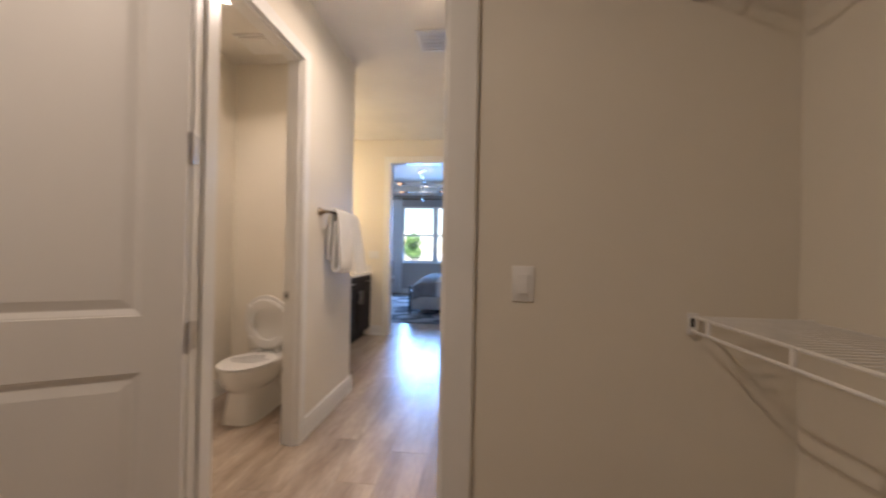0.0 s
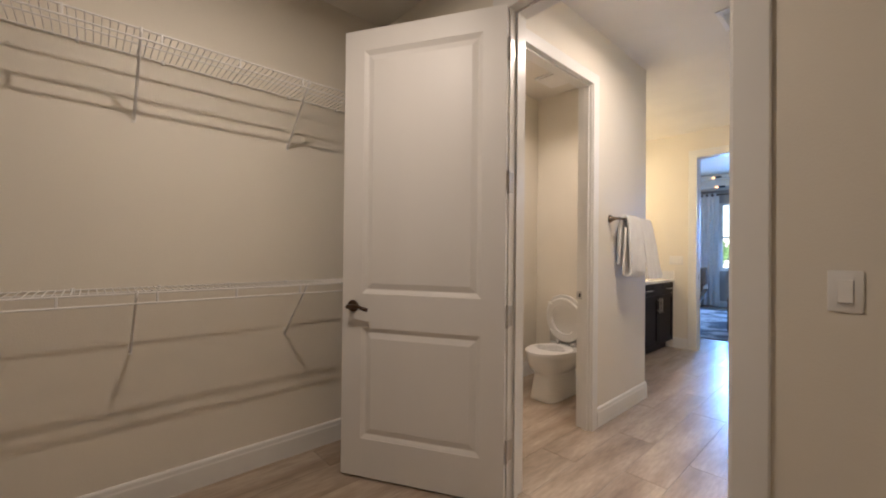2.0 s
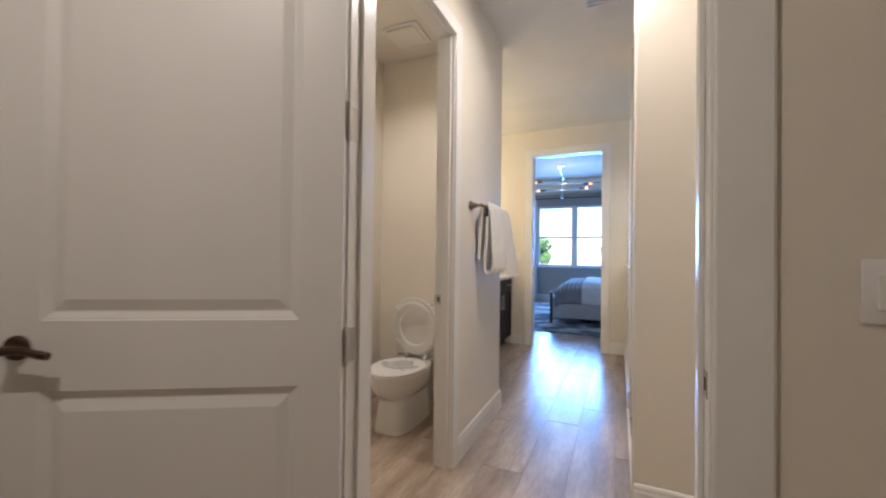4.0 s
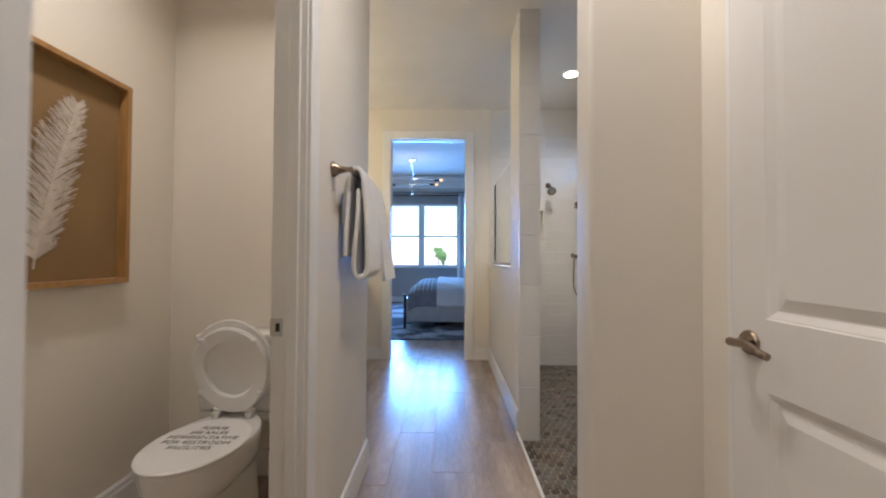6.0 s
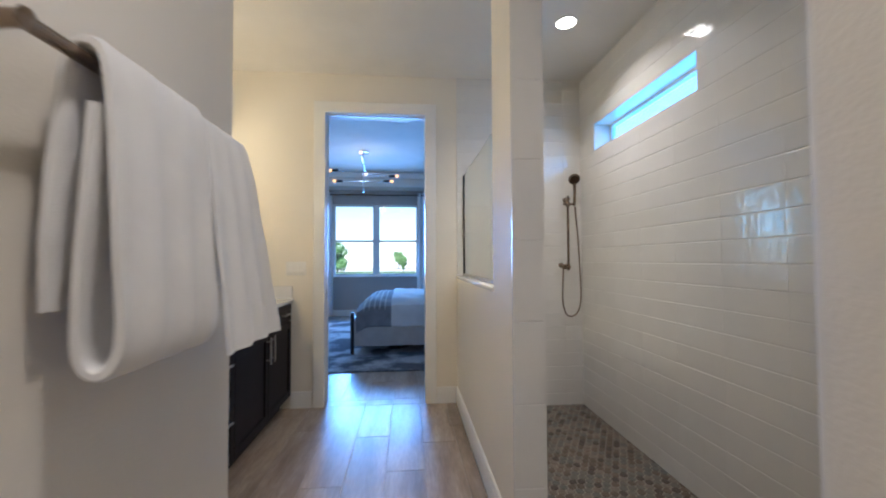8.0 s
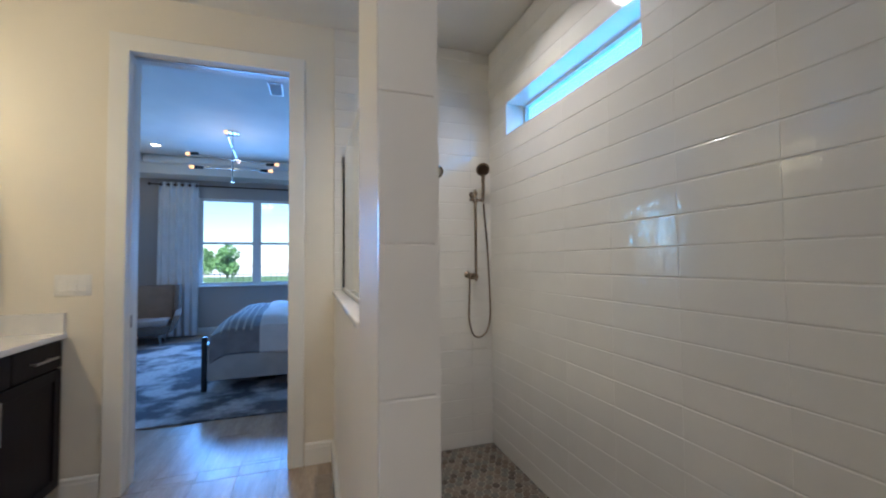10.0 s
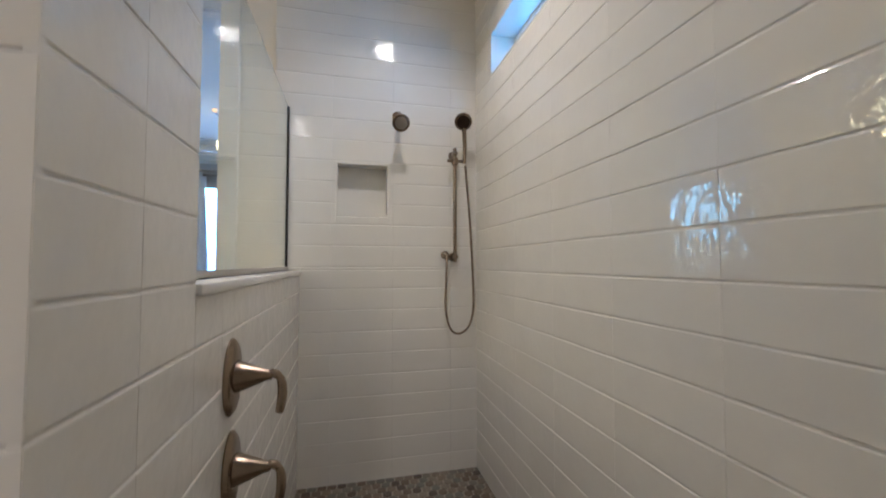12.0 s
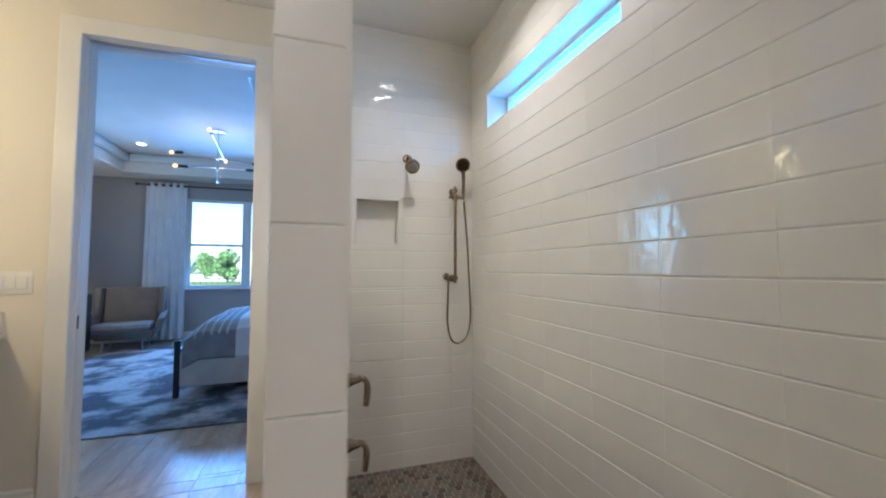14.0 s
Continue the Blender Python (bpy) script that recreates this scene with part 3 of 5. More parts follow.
def rocker(name, m, gangs, label):
    w = 0.070 + 0.046 * (gangs - 1)
    bm = bmesh.new()
    box(bm, -w / 2, -0.006, -0.057, w / 2, 0, 0.057, 0.003, 2)
    plate = tagged(part(name, bm, PLASTIC, None, "", True, m), label, "light switch")
    for i in range(gangs):
        cx = (i - (gangs - 1) / 2) * 0.046
        bm = bmesh.new()
        box(bm, cx - 0.0165, -0.0075, -0.033, cx + 0.0165, -0.005, 0.033, 0.0008, 1)
        fr = part("rocker_frame", bm, PLASTIC, plate)
        bm = bmesh.new()
        loft(bm, [[(cx - 0.0145, -0.0075, -0.031), (cx + 0.0145, -0.0075, -0.031), (cx + 0.0145, -0.0075, 0.031), (cx - 0.0145, -0.0075, 0.031)],
                  [(cx - 0.0140, -0.0125, -0.030), (cx + 0.0140, -0.0125, -0.030), (cx + 0.0140, -0.0085, 0.030), (cx - 0.0140, -0.0085, 0.030)]])
        part("rocker_switch", bm, PLASTIC, fr)
    return plate


rocker("light_switch", pose(0.488, YC, 1.129), 1, "white rocker light switch beside the closet doorway")
rocker("light_switch", pose(-1.205, YB, 1.150), 3, "white three-gang rocker light switch beside the bedroom doorway")

# ---- water closet ----
TX, TYB_ = -1.322, YE - 0.12
toilet = thing("toilet", pose(TX, TYB_ - 0.005, 0), "white porcelain toilet with its seat raised", "toilet")


def oval(cx, y0, y1, w, z, n=36, sq=2.0):
    """An egg-shaped ring from y0 (front) to y1 (back), local coordinates."""
    cy, ry = (y0 + y1) / 2, (y1 - y0) / 2
    out = []
    for i in range(n):
        a = 2 * math.pi * i / n
        c, s = math.cos(a), math.sin(a)
        k = 1.0 if s < 0 else 0.88
        out.append((cx + w / 2 * math.copysign(abs(c) ** (2 / sq), c), cy + ry * k * math.copysign(abs(s) ** (2 / sq), s), z))
    return out


bm = bmesh.new()
loft(bm, [oval(0, -0.655, -0.14, 0.250, 0.0, sq=4.5), oval(0, -0.655, -0.14, 0.248, 0.012, sq=4.5), oval(0, -0.640, -0.14, 0.226, 0.10, sq=4.5), oval(0, -0.628, -0.14, 0.212, 0.185, sq=4.2), oval(0, -0.626, -0.14, 0.210, 0.205, sq=4.0),
          oval(0, -0.650, -0.14, 0.250, 0.228, sq=2.6), oval(0, -0.692, -0.14, 0.316, 0.258, sq=2.2), oval(0, -0.722, -0.13, 0.352, 0.305), oval(0, -0.735, -0.13, 0.368, 0.355), oval(0, -0.738, -0.13, 0.372, 0.388), oval(0, -0.732, -0.135, 0.362, 0.396)])
part("bowl", bm, PORC, toilet, "", True)
bm = bmesh.new()
box(bm, -0.19, -0.20, 0.36, 0.19, -0.005, 0.40, 0.012, 2)
part("tank_shelf", bm, PORC, toilet, "", True)
bm = bmesh.new()
box(bm, -0.205, -0.195, 0.392, 0.205, -0.008, 0.735, 0.028, 4)
tank = part("tank", bm, PORC, toilet, "", True)
bm = bmesh.new()
box(bm, -0.213, -0.203, 0.736, 0.213, -0.003, 0.772, 0.012, 3)
part("tank_lid", bm, PORC, tank, "", True)
bm = bmesh.new()
lathe(bm, [(0, 0), (0.014, 0), (0.014, 0.008), (0.0, 0.010)], 16, pose(-0.150, -0.196, 0.68, 90))
tube(bm, [(-0.150, -0.205, 0.68), (-0.12, -0.212, 0.677), (-0.085, -0.212, 0.672)], 0.006, 8)
part("flush_lever", bm, CHROME, tank, "chrome flush lever", True)
# cover with a notice lying on the bowl
bm = bmesh.new()
loft(bm, [oval(0, -0.740, -0.255, 0.366, 0.398), oval(0, -0.742, -0.250, 0.370, 0.404), oval(0, -0.736, -0.255, 0.358, 0.409)])
cover = part("bowl_cover", bm, PLASTIC, toilet, "white board over the bowl with a printed notice", True)


def writing(text, size, m, parent, material, name="notice_text"):
    c = bpy.data.curves.new(name, "FONT")
    c.body, c.size, c.align_x, c.align_y, c.extrude = text, size, "CENTER", "CENTER", 0.0003
    tmp = bpy.data.objects.new("tmp", c)
    scene.collection.objects.link(tmp)
    me = bpy.data.meshes.new_from_object(tmp.evaluated_get(bpy.context.evaluated_depsgraph_get()))
    bpy.data.objects.remove(tmp)
    bpy.data.curves.remove(c)
    me.materials.clear()
    me.materials.append(material)
    ob = new(name, me)
    ob.parent = parent
    ob.matrix_basis = m
    return ob


for i, (line, sx) in enumerate((("PLEASE", 1), ("SEE SALES", 1), ("REPRESENTATIVE", 1), ("FOR RESTROOM", 1), ("FACILITIES", 1))):
    writing(line, 0.037, pose(0, -0.385 - i * 0.043, 0.4096), cover, INK)
# raised seat ring and lid leaning on the tank
lean = pose(0, -0.232, 0.425, 98, 0, 0)
bm = bmesh.new()


def flat_ring(w, y0, y1, z):
    return oval(0, y0, y1, w, z)


outer = [flat_ring(0.350, 0.0, 0.430, z) for z in (0.0, 0.016)]
outer.append(flat_ring(0.336, 0.008, 0.422, 0.022))
inner = [flat_ring(0.244, 0.072, 0.358, 0.020), flat_ring(0.234, 0.077, 0.353, 0.0)]
ring_all = outer + inner
made = [[bm.verts.new(p) for p in r] for r in ring_all]
for a, b in zip(made, made[1:] + made[:1]):
    for i in range(36):
        bm.faces.new((a[i], a[(i + 1) % 36], b[(i + 1) % 36], b[i]))
seat = part("seat", bm, PLASTIC, toilet, "raised white seat ring", True, lean)
for x, y in ((-0.135, 0.10), (0.135, 0.10), (-0.12, 0.345), (0.12, 0.345)):
    bm = bmesh.new()
    box(bm, x - 0.014, y - 0.009, 0.018, x + 0.014, y + 0.009, 0.032, 0.004, 2)
    part("bumper", bm, PLASTIC, seat, "", True)
bm = bmesh.new()
loft(bm, [flat_ring(0.372, 0.0, 0.46, -0.020), flat_ring(0.376, 0.0, 0.462, -0.010), flat_ring(0.372, 0.0, 0.46, -0.003)])
part("lid", bm, PLASTIC, toilet, "", True, lean)
for x in (-0.075, 0.075):
    bm = bmesh.new()
    box(bm, x - 0.016, -0.262, 0.396, x + 0.016, -0.215, 0.425, 0.006, 2)
    lathe(bm, [(0, -0.02), (0.010, -0.02), (0.010, 0.02), (0, 0.02)], 12, pose(x, -0.236, 0.430, 0, 90, 0))
    part("seat_hinge", bm, PLASTIC, toilet, "", True)

# framed feather on the west wall
PY0, PY1, PZ0, PZ1 = 3.08, 3.925, 1.03, 1.90
pic = thing("framed_picture", pose(XW + 0.001, 0, 0), "oak shadow-box frame with a pale feather on kraft paper", "picture")
fw, fd = 0.022, 0.050
for nm, a, b, c, d in (("frame_side", PY0, PZ0, PY0 + fw, PZ1), ("frame_side", PY1 - fw, PZ0, PY1, PZ1), ("frame_rail", PY0 + fw, PZ0, PY1 - fw, PZ0 + fw), ("frame_rail", PY0 + fw, PZ1 - fw, PY1 - fw, PZ1)):
    bm = bmesh.new()
    box(bm, 0.0, a, b, fd, c, d, 0.0015, 1)
    part(nm, bm, OAKF, pic)
part("backing", boxes((0.0, PY0 + fw, PZ0 + fw, 0.008, PY1 - fw, PZ1 - fw)), KRAFT, pic, "brown kraft paper")
bm = bmesh.new()
rng = random.Random(4)
spine = spline([(0.012, 3.555, 1.10), (0.014, 3.575, 1.25), (0.016, 3.63, 1.50), (0.016, 3.70, 1.74)], 24)
tube(bm, spine, 0.0022, 6, [0.003 - 0.002 * i / len(spine) for i in range(len(spine))])
for i, p in enumerate(spine):
    f = i / len(spine)
    if f < 0.10:
        continue
    for sd in (-1, 1):
        for k in range(3):
            ln = (0.10 * math.sin(math.pi * min(1, (f + 0.06) * 0.95)) ** 0.7 + 0.02) * rng.uniform(0.75, 1.15)
            a = radians(52 + rng.uniform(-10, 10))
            q = p + Vector((rng.uniform(0, 0.006), sd * ln * math.sin(a), ln * math.cos(a) + k * 0.004))
            w = Vector((0, 0.0, 0.0042))
            vs = [bm.verts.new(v) for v in (p - w, p + w, q + w * 0.4, q - w * 0.4)]
            bm.faces.new(vs)
part("feather", bm, FEATH, pic, "pale feather")

fan = thing("exhaust_fan", pose(-1.38, 3.93, CEIL), "white square exhaust fan grille on the ceiling", "exhaust fan")
bm = bmesh.new()
box(bm, -0.14, -0.14, -0.018, 0.14, 0.14, 0.0, 0.006, 2)
part("grille", bm, PLASTIC, fan, "", True)
bm = bmesh.new()
loft(bm, [[(-a, -a, z), (a, -a, z), (a, a, z), (-a, a, z)] for a, z in ((0.112, -0.0185), (0.112, -0.026), (0.106, -0.031), (0.06, -0.034))], cap0=False)
part("centre_panel", bm, PLASTIC, fan, "raised white centre panel", True)
# slits are not cut: flat darker strips carry their shade in the colour
for y in (-0.123, 0.123):
    part("slot", boxes((-0.105, y - 0.004, -0.0190, 0.105, y + 0.004, -0.0178)), GROUT, fan)


def can_light(x, y, z, label, r=0.082):
    t = thing("recessed_light", pose(x, y, z), label, "ceiling light", "recessed ceiling lights")
    bm = bmesh.new()
    loft(bm, [circle(r, 0.0, 32), circle(r, -0.004, 32), circle(r - 0.016, -0.007, 32), circle(r - 0.018, -0.001, 32)], cap0=False, cap1=False)
    part("trim_ring", bm, PLASTIC, t, "", True)
    bm = bmesh.new()
    loft(bm, [circle(r - 0.019, -0.0015, 32), circle(r - 0.021, -0.004, 32)])
    part("lens", bm, CANLIT, t, "lit frosted lens", True)


can_light(0.785, 5.71, CEIL, "round recessed ceiling light, lit, over the shower")
can_light(-0.07, 3.345, CEIL, "round recessed ceiling light, lit, in the hall ceiling")
can_light(-1.31, 3.40, CEIL, "small round recessed ceiling light, lit, over the toilet", 0.062)

vent = thing("ceiling_vent", pose(-0.005, 3.98, CEIL), "white louvred air vent in the hall ceiling", "air vent")
bm = bmesh.new()
for a, b, c, d in ((-0.15, -0.15, 0.15, -0.12), (-0.15, 0.12, 0.15, 0.15), (-0.15, -0.12, -0.12, 0.12), (0.12, -0.12, 0.15, 0.12)):
    box(bm, a, b, -0.010, c, d, 0.0, 0.002, 1)
part("frame", bm, PLASTIC, vent)
part("backing", boxes((-0.12, -0.12, -0.002, 0.12, 0.12, -0.0005)), PLASTIC, vent)
for i in range(5):
    y = -0.096 + i * 0.048
    bm = bmesh.new()
    box(bm, -0.12, -0.019, -0.001, 0.12, 0.019, 0.001)
    part("slat", bm, PLASTIC, vent, "", False, pose(0, y, -0.007, 16, 0, 0))

def slotted(name, m, w, l_, n, material, label, category):
    """A flat slotted vent, looking up out of the frame m."""
    v = thing(name, m, label, category)
    bm = bmesh.new()
    f = 0.016
    for a, b, c, d in ((-w, -l_, w, f - l_), (-w, l_ - f, w, l_), (-w, f - l_, f - w, l_ - f), (w - f, f - l_, w, l_ - f)):
        box(bm, a, b, 0.0005, c, d, 0.006, 0.0018, 1)
    part("frame", bm, material, v)
    part("backing", boxes((f - w, f - l_, 0.0006, w - f, l_ - f, 0.0016)), material, v)
    step = 2 * (l_ - f) / n
    for i in range(n):
        bm = bmesh.new()
        box(bm, f - w, -step * 0.33, -0.0008, w - f, step * 0.33, 0.0008)
        part("slat", bm, material, v, "", False, pose(0, f - l_ + (i + 0.5) * step, 0.0042, 14))


slotted("floor_register", pose(0.077, 6.26, 0), 0.05, 0.155, 14, REG, "brown metal floor register beside the half wall", "air vent")
slotted("ceiling_vent", pose(-0.346, 8.256, TRAY + 0.0005, 180), 0.07, 0.15, 9, PLASTIC, "small white slotted air vent in the bedroom ceiling", "air vent")

# ---- towel bar ----
def bar_post(bm, x, y, z, s=1):
    prof = [(0.0, 0.0), (0.030, 0.0), (0.030, 0.006), (0.024, 0.014), (0.015, 0.030), (0.011, 0.050), (0.0105, 0.070), (0.013, 0.076), (0.0, 0.080)]
    lathe(bm, prof, 20, pose(x, y, z, 0, 90 * s, 0))


TZ = 1.485
rack = thing("towel_bar", pose(XL, 3.98, TZ), "brushed nickel towel bar on the hall wall", "towel bar")
for y in (-0.29, 0.29):
    bm = bmesh.new()
    bar_post(bm, 0, y, 0)
    part("post", bm, NICKEL, rack, "", True)
bm = bmesh.new()
tube(bm, [(0.068, -0.29, 0), (0.068, 0.29, 0)], 0.0095, 14)
part("bar", bm, NICKEL, rack, "", True)


def draped_towel(name, y0, y1, path, thick, label, seed, flare=0.0, folds=3):
    """A towel strip whose section runs along path (x from the wall, z from the bar)."""
    rng = random.Random(seed)
    pts = [(p.x, p.z) for p in spline([(x, 0, z) for x, z in path], 6)]
    ny, n = 22, len(pts)
    ph = rng.uniform(0, 6)
    rings = []
    for i, (x, z) in enumerate(pts):
        x0, z0 = pts[max(i - 1, 0)]
        x1, z1 = pts[min(i + 1, n - 1)]
        tx, tz = x1 - x0, z1 - z0
        ln = math.hypot(tx, tz)
        nx, nz = -tz / ln, tx / ln
        hang = max(0.0, -z)
        ro, ri = [], []
        for k in range(ny + 1):
            f = k / ny
            y = y0 + (y1 - y0) * f + flare * hang * (f - 0.3) + 0.004 * math.sin(hang * 14 + ph)
            wv = 0.0045 * math.sin(f * math.pi * 2 * folds + ph + hang * 3) * (0.3 + hang * 2.4) + 0.003 * noise.noise((f * 6 + seed, z * 9, x * 9))
            edge = 1.0 if 0 < k < ny else 0.5
            ro.append((x + nx * thick / 2 * edge + wv * abs(nx), y, z + nz * thick / 2 * edge))
            ri.append((x - nx * thick / 2 * edge + wv * abs(nx), y, z - nz * thick / 2 * edge))
        rings.append(ro + list(reversed(ri)))
    bm = bmesh.new()
    loft(bm, rings)
    return tagged(part(name, bm, TERRY, None, "", True, pose(XL, 3.98, TZ)), label, "towel")


draped_towel("bath_towel", -0.215, 0.03, [(0.030, -0.335), (0.034, -0.20), (0.040, -0.06), (0.052, 0.012), (0.070, 0.024), (0.092, 0.008), (0.104, -0.06), (0.116, -0.20), (0.124, -0.34), (0.118, -0.398), (0.096, -0.420), (0.072, -0.402), (0.068, -0.34), (0.078, -0.20), (0.082, -0.06)], 0.019,
             "thick white bath towel folded over the bar", 3)
draped_towel("bath_towel", -0.185, 0.0, [(0.016, -0.20), (0.020, -0.10), (0.030, -0.02), (0.044, -0.004)], 0.012, "end of a white towel behind the bar", 5)
draped_towel("hand_towel", 0.045, 0.255, [(0.036, -0.33), (0.040, -0.18), (0.046, -0.05), (0.054, 0.008), (0.070, 0.018), (0.088, 0.006), (0.104, -0.06), (0.128, -0.22), (0.150, -0.40), (0.156, -0.45)], 0.013,
             "white hand towel hanging on the bar", 8, 0.16)

# ---- shower ----
TS = 0.012     # tile build-up
XSF = XS - TS
XHF = HX1 + TS
YBF = YB - TS
bm = boxes((HX0 - 0.002, WY1 + 0.002, -0.075, XS, YB, -0.0562))
setting("shower_pan", bm, HGROUT, "shower floor of small brown and grey hexagon tiles", "floor")
bm = boxes((HX0 - 0.018, WY1, -0.058, HX0 - 0.002, 4.785, 0.0015))
setting("trim_12", bm, TRIM, "pale edge trim between planks and shower tiles", "trim")
bm = bmesh.new()
box(bm, HX0 - 0.010, PIER1 + 0.002, LEDGE, XHF + 0.010, YBF - 0.001, LEDGE + 0.022, 0.004, 2)
setting("sill_ledge", bm, STONE, "white stone ledge on top of the half wall", "sill", True)
bm = bmesh.new()
box(bm, 0.268, WY1 + 0.013, 0.425, XSF - 0.001, 3.985, 0.462, 0.006, 2)
bench = tagged(part("shower_bench", bm, STONE, None, "", True), "white stone-topped shower bench against the end wall", "bench")
part("base", boxes((0.30, WY1 + 0.013, -0.056, XSF - 0.001, 3.955, 0.425)), TILE, bench)

screen = thing("glass_screen", pose(0.212, 0, LEDGE + 0.022), "clear glass screen standing on the half wall ledge", "shower screen")
bm = bmesh.new()
box(bm, -0.005, PIER1 + 0.006, 0.006, 0.005, YBF - 0.008, 0.868, 0.0015, 1)
pane = part("pane", bm, GLASS, screen)
pane.visible_shadow = False
part("bottom_channel", boxes((-0.010, PIER1 + 0.004, 0.0, -0.0052, YBF - 0.002, 0.020), (0.0052, PIER1 + 0.004, 0.0, 0.010, YBF - 0.002, 0.020), (-0.010, PIER1 + 0.004, 0.0, 0.010, YBF - 0.002, 0.004)), STEEL, screen, "satin metal channel")
part("wall_channel", boxes((-0.010, YBF - 0.016, 0.02, -0.0052, YBF - 0.001, 0.872), (0.0052, YBF - 0.016, 0.02, 0.010, YBF - 0.001, 0.872)), DARK, screen, "dark metal channel")

# slot window
win = thing("window_1", pose(1.40, (SW0 + SW1) / 2, SZ0), "high narrow slot window in the shower wall", "window", kind="structure")
hw = (SW1 - SW0) / 2
bm = boxes((0.0, -hw, 0.0, 0.05, hw, 0.026), (0.0, -hw, SZ1 - SZ0 - 0.026, 0.05, hw, SZ1 - SZ0), (0.0, -hw, 0.026, 0.05, -hw + 0.03, SZ1 - SZ0 - 0.026), (0.0, hw - 0.03, 0.026, 0.05, hw, SZ1 - SZ0 - 0.026))
part("window_frame", bm, TRIM, win)
bm = boxes((0.022, -hw + 0.03, 0.026, 0.028, hw - 0.03, SZ1 - SZ0 - 0.026))
p = part("pane", bm, PANE, win)
p.visible_shadow = False
part("reveal", boxes((1.263 - 1.40, -hw, 0.0, 0.0, hw, 0.010), (1.263 - 1.40, -hw, SZ1 - SZ0 - 0.010, 0.0, hw, SZ1 - SZ0), (1.263 - 1.40, -hw, 0.01, 0.0, -hw + 0.010, SZ1 - SZ0 - 0.01), (1.263 - 1.40, hw - 0.010, 0.01, 0.0, hw, SZ1 - SZ0 - 0.01)), TILE, win)


def valve(y, z):
    t = thing("shower_valve", pose(XHF, y, z, 0, 90, 0) @ Matrix.Scale(1.05, 4), "oval brushed nickel shower valve with a curved lever", "shower valve", "shower valves")
    bm = bmesh.new()
    loft(bm, [circle(0.082, 0.0, 36, ry=0.058), circle(0.082, 0.004, 36, ry=0.058), circle(0.072, 0.011, 36, ry=0.050), circle(0.040, 0.014, 36, ry=0.032)])
    part("escutcheon", bm, NICKEL, t, "", True)
    bm = bmesh.new()
    lathe(bm, [(0.0, 0.008), (0.034, 0.010), (0.033, 0.018), (0.024, 0.042), (0.013, 0.070), (0.010, 0.084), (0.0, 0.086)], 28)
    part("hub", bm, NICKEL, t, "", True)
    bm = bmesh.new()
    pts = spline([(0.0, 0, 0.070), (-0.003, 0, 0.088), (0.012, 0, 0.102), (0.042, 0, 0.105), (0.082, 0, 0.100)], 6)
    n = len(pts)
    tube(bm, pts, 0.008, 12, [0.0095 if i < n * 0.4 else 0.008 + 0.0025 * math.sin((i / n - 0.4) * 5) for i in range(n)])
    part("lever", bm, NICKEL, t, "", True)


valve(5.355, 0.860)
valve(5.360, 0.652)

head = thing("overhead_shower", pose(0.797, YBF, 1.950), "round brushed nickel shower head on a short arm", "shower head")
bm = bmesh.new()
lathe(bm, [(0, 0), (0.030, 0), (0.030, 0.004), (0.018, 0.012), (0.0, 0.014)], 24, pose(0, 0, 0, 90))
part("flange", bm, NICKEL, head, "", True)
bm = bmesh.new()
tube(bm, spline([(0, -0.004, 0), (0, -0.06, 0.0), (0, -0.10, -0.02), (0, -0.125, -0.052)], 6), 0.009, 12)
part("arm", bm, NICKEL, head, "", True)
bm = bmesh.new()
lathe(bm, [(0, 0.06), (0.012, 0.06), (0.016, 0.045), (0.020, 0.035), (0.040, 0.012), (0.047, 0.004), (0.047, -0.003), (0.042, -0.007), (0.0, -0.005)], 30, pose(0.0, -0.158, -0.090, -58, 0, 0))
sprayer = part("spray_head", bm, NICKEL, head, "", True)
bm = bmesh.new()
lathe(bm, [(0, -0.0052), (0.032, -0.0074), (0.032, -0.0090), (0, -0.0095)], 26, pose(0.0, -0.158, -0.090, -58, 0, 0))
part("spray_face", bm, STEEL, sprayer, "pale nozzle face", True)

BX, BZ0, BZ1 = 1.118, 1.155, 1.745
hand = thing("hand_shower", pose(BX, YBF, BZ0), "brushed nickel hand shower on a slide bar with a looped hose", "hand shower")
bm = bmesh.new()
tube(bm, [(0, -0.058, -0.03), (0, -0.058, BZ1 - BZ0 + 0.03)], 0.0105, 14)
part("slide_bar", bm, NICKEL, hand, "", True)
for z in (0.0, BZ1 - BZ0):
    bm = bmesh.new()
    lathe(bm, [(0, 0), (0.024, 0), (0.024, 0.006), (0.016, 0.014), (0.013, 0.04), (0.015, 0.072), (0, 0.074)], 20, pose(0, 0, z, 90))
    part("bar_mount", bm, NICKEL, hand, "", True)
bm = bmesh.new()
lathe(bm, [(0, -0.02), (0.019, -0.02), (0.019, 0.02), (0, 0.02)], 18, pose(0.0, -0.058, 0.545))
tube(bm, [(-0.045, -0.065, 0.545), (0.058, -0.065, 0.545)], 0.010, 12)
part("slider", bm, NICKEL, hand, "", True)
bm = bmesh.new()
tube(bm, spline([(0.050, -0.075, 0.53), (0.052, -0.082, 0.60), (0.045, -0.098, 0.68), (0.036, -0.116, 0.735)], 5), 0.011, 12, [0.010 + 0.004 * i / 15 for i in range(16)])
hs = part("hand_piece", bm, NICKEL, hand, "", True)
bm = bmesh.new()
lathe(bm, [(0, 0.022), (0.020, 0.020), (0.045, 0.008), (0.049, -0.002), (0.045, -0.010), (0, -0.009)], 30, pose(0.030, -0.128, 0.752, -58, 0, -14))
part("spray_head", bm, NICKEL, hs, "", True)
bm = bmesh.new()
lathe(bm, [(0, -0.009), (0.036, -0.0105), (0.036, -0.013), (0, -0.0135)], 26, pose(0.030, -0.128, 0.752, -58, 0, -14))
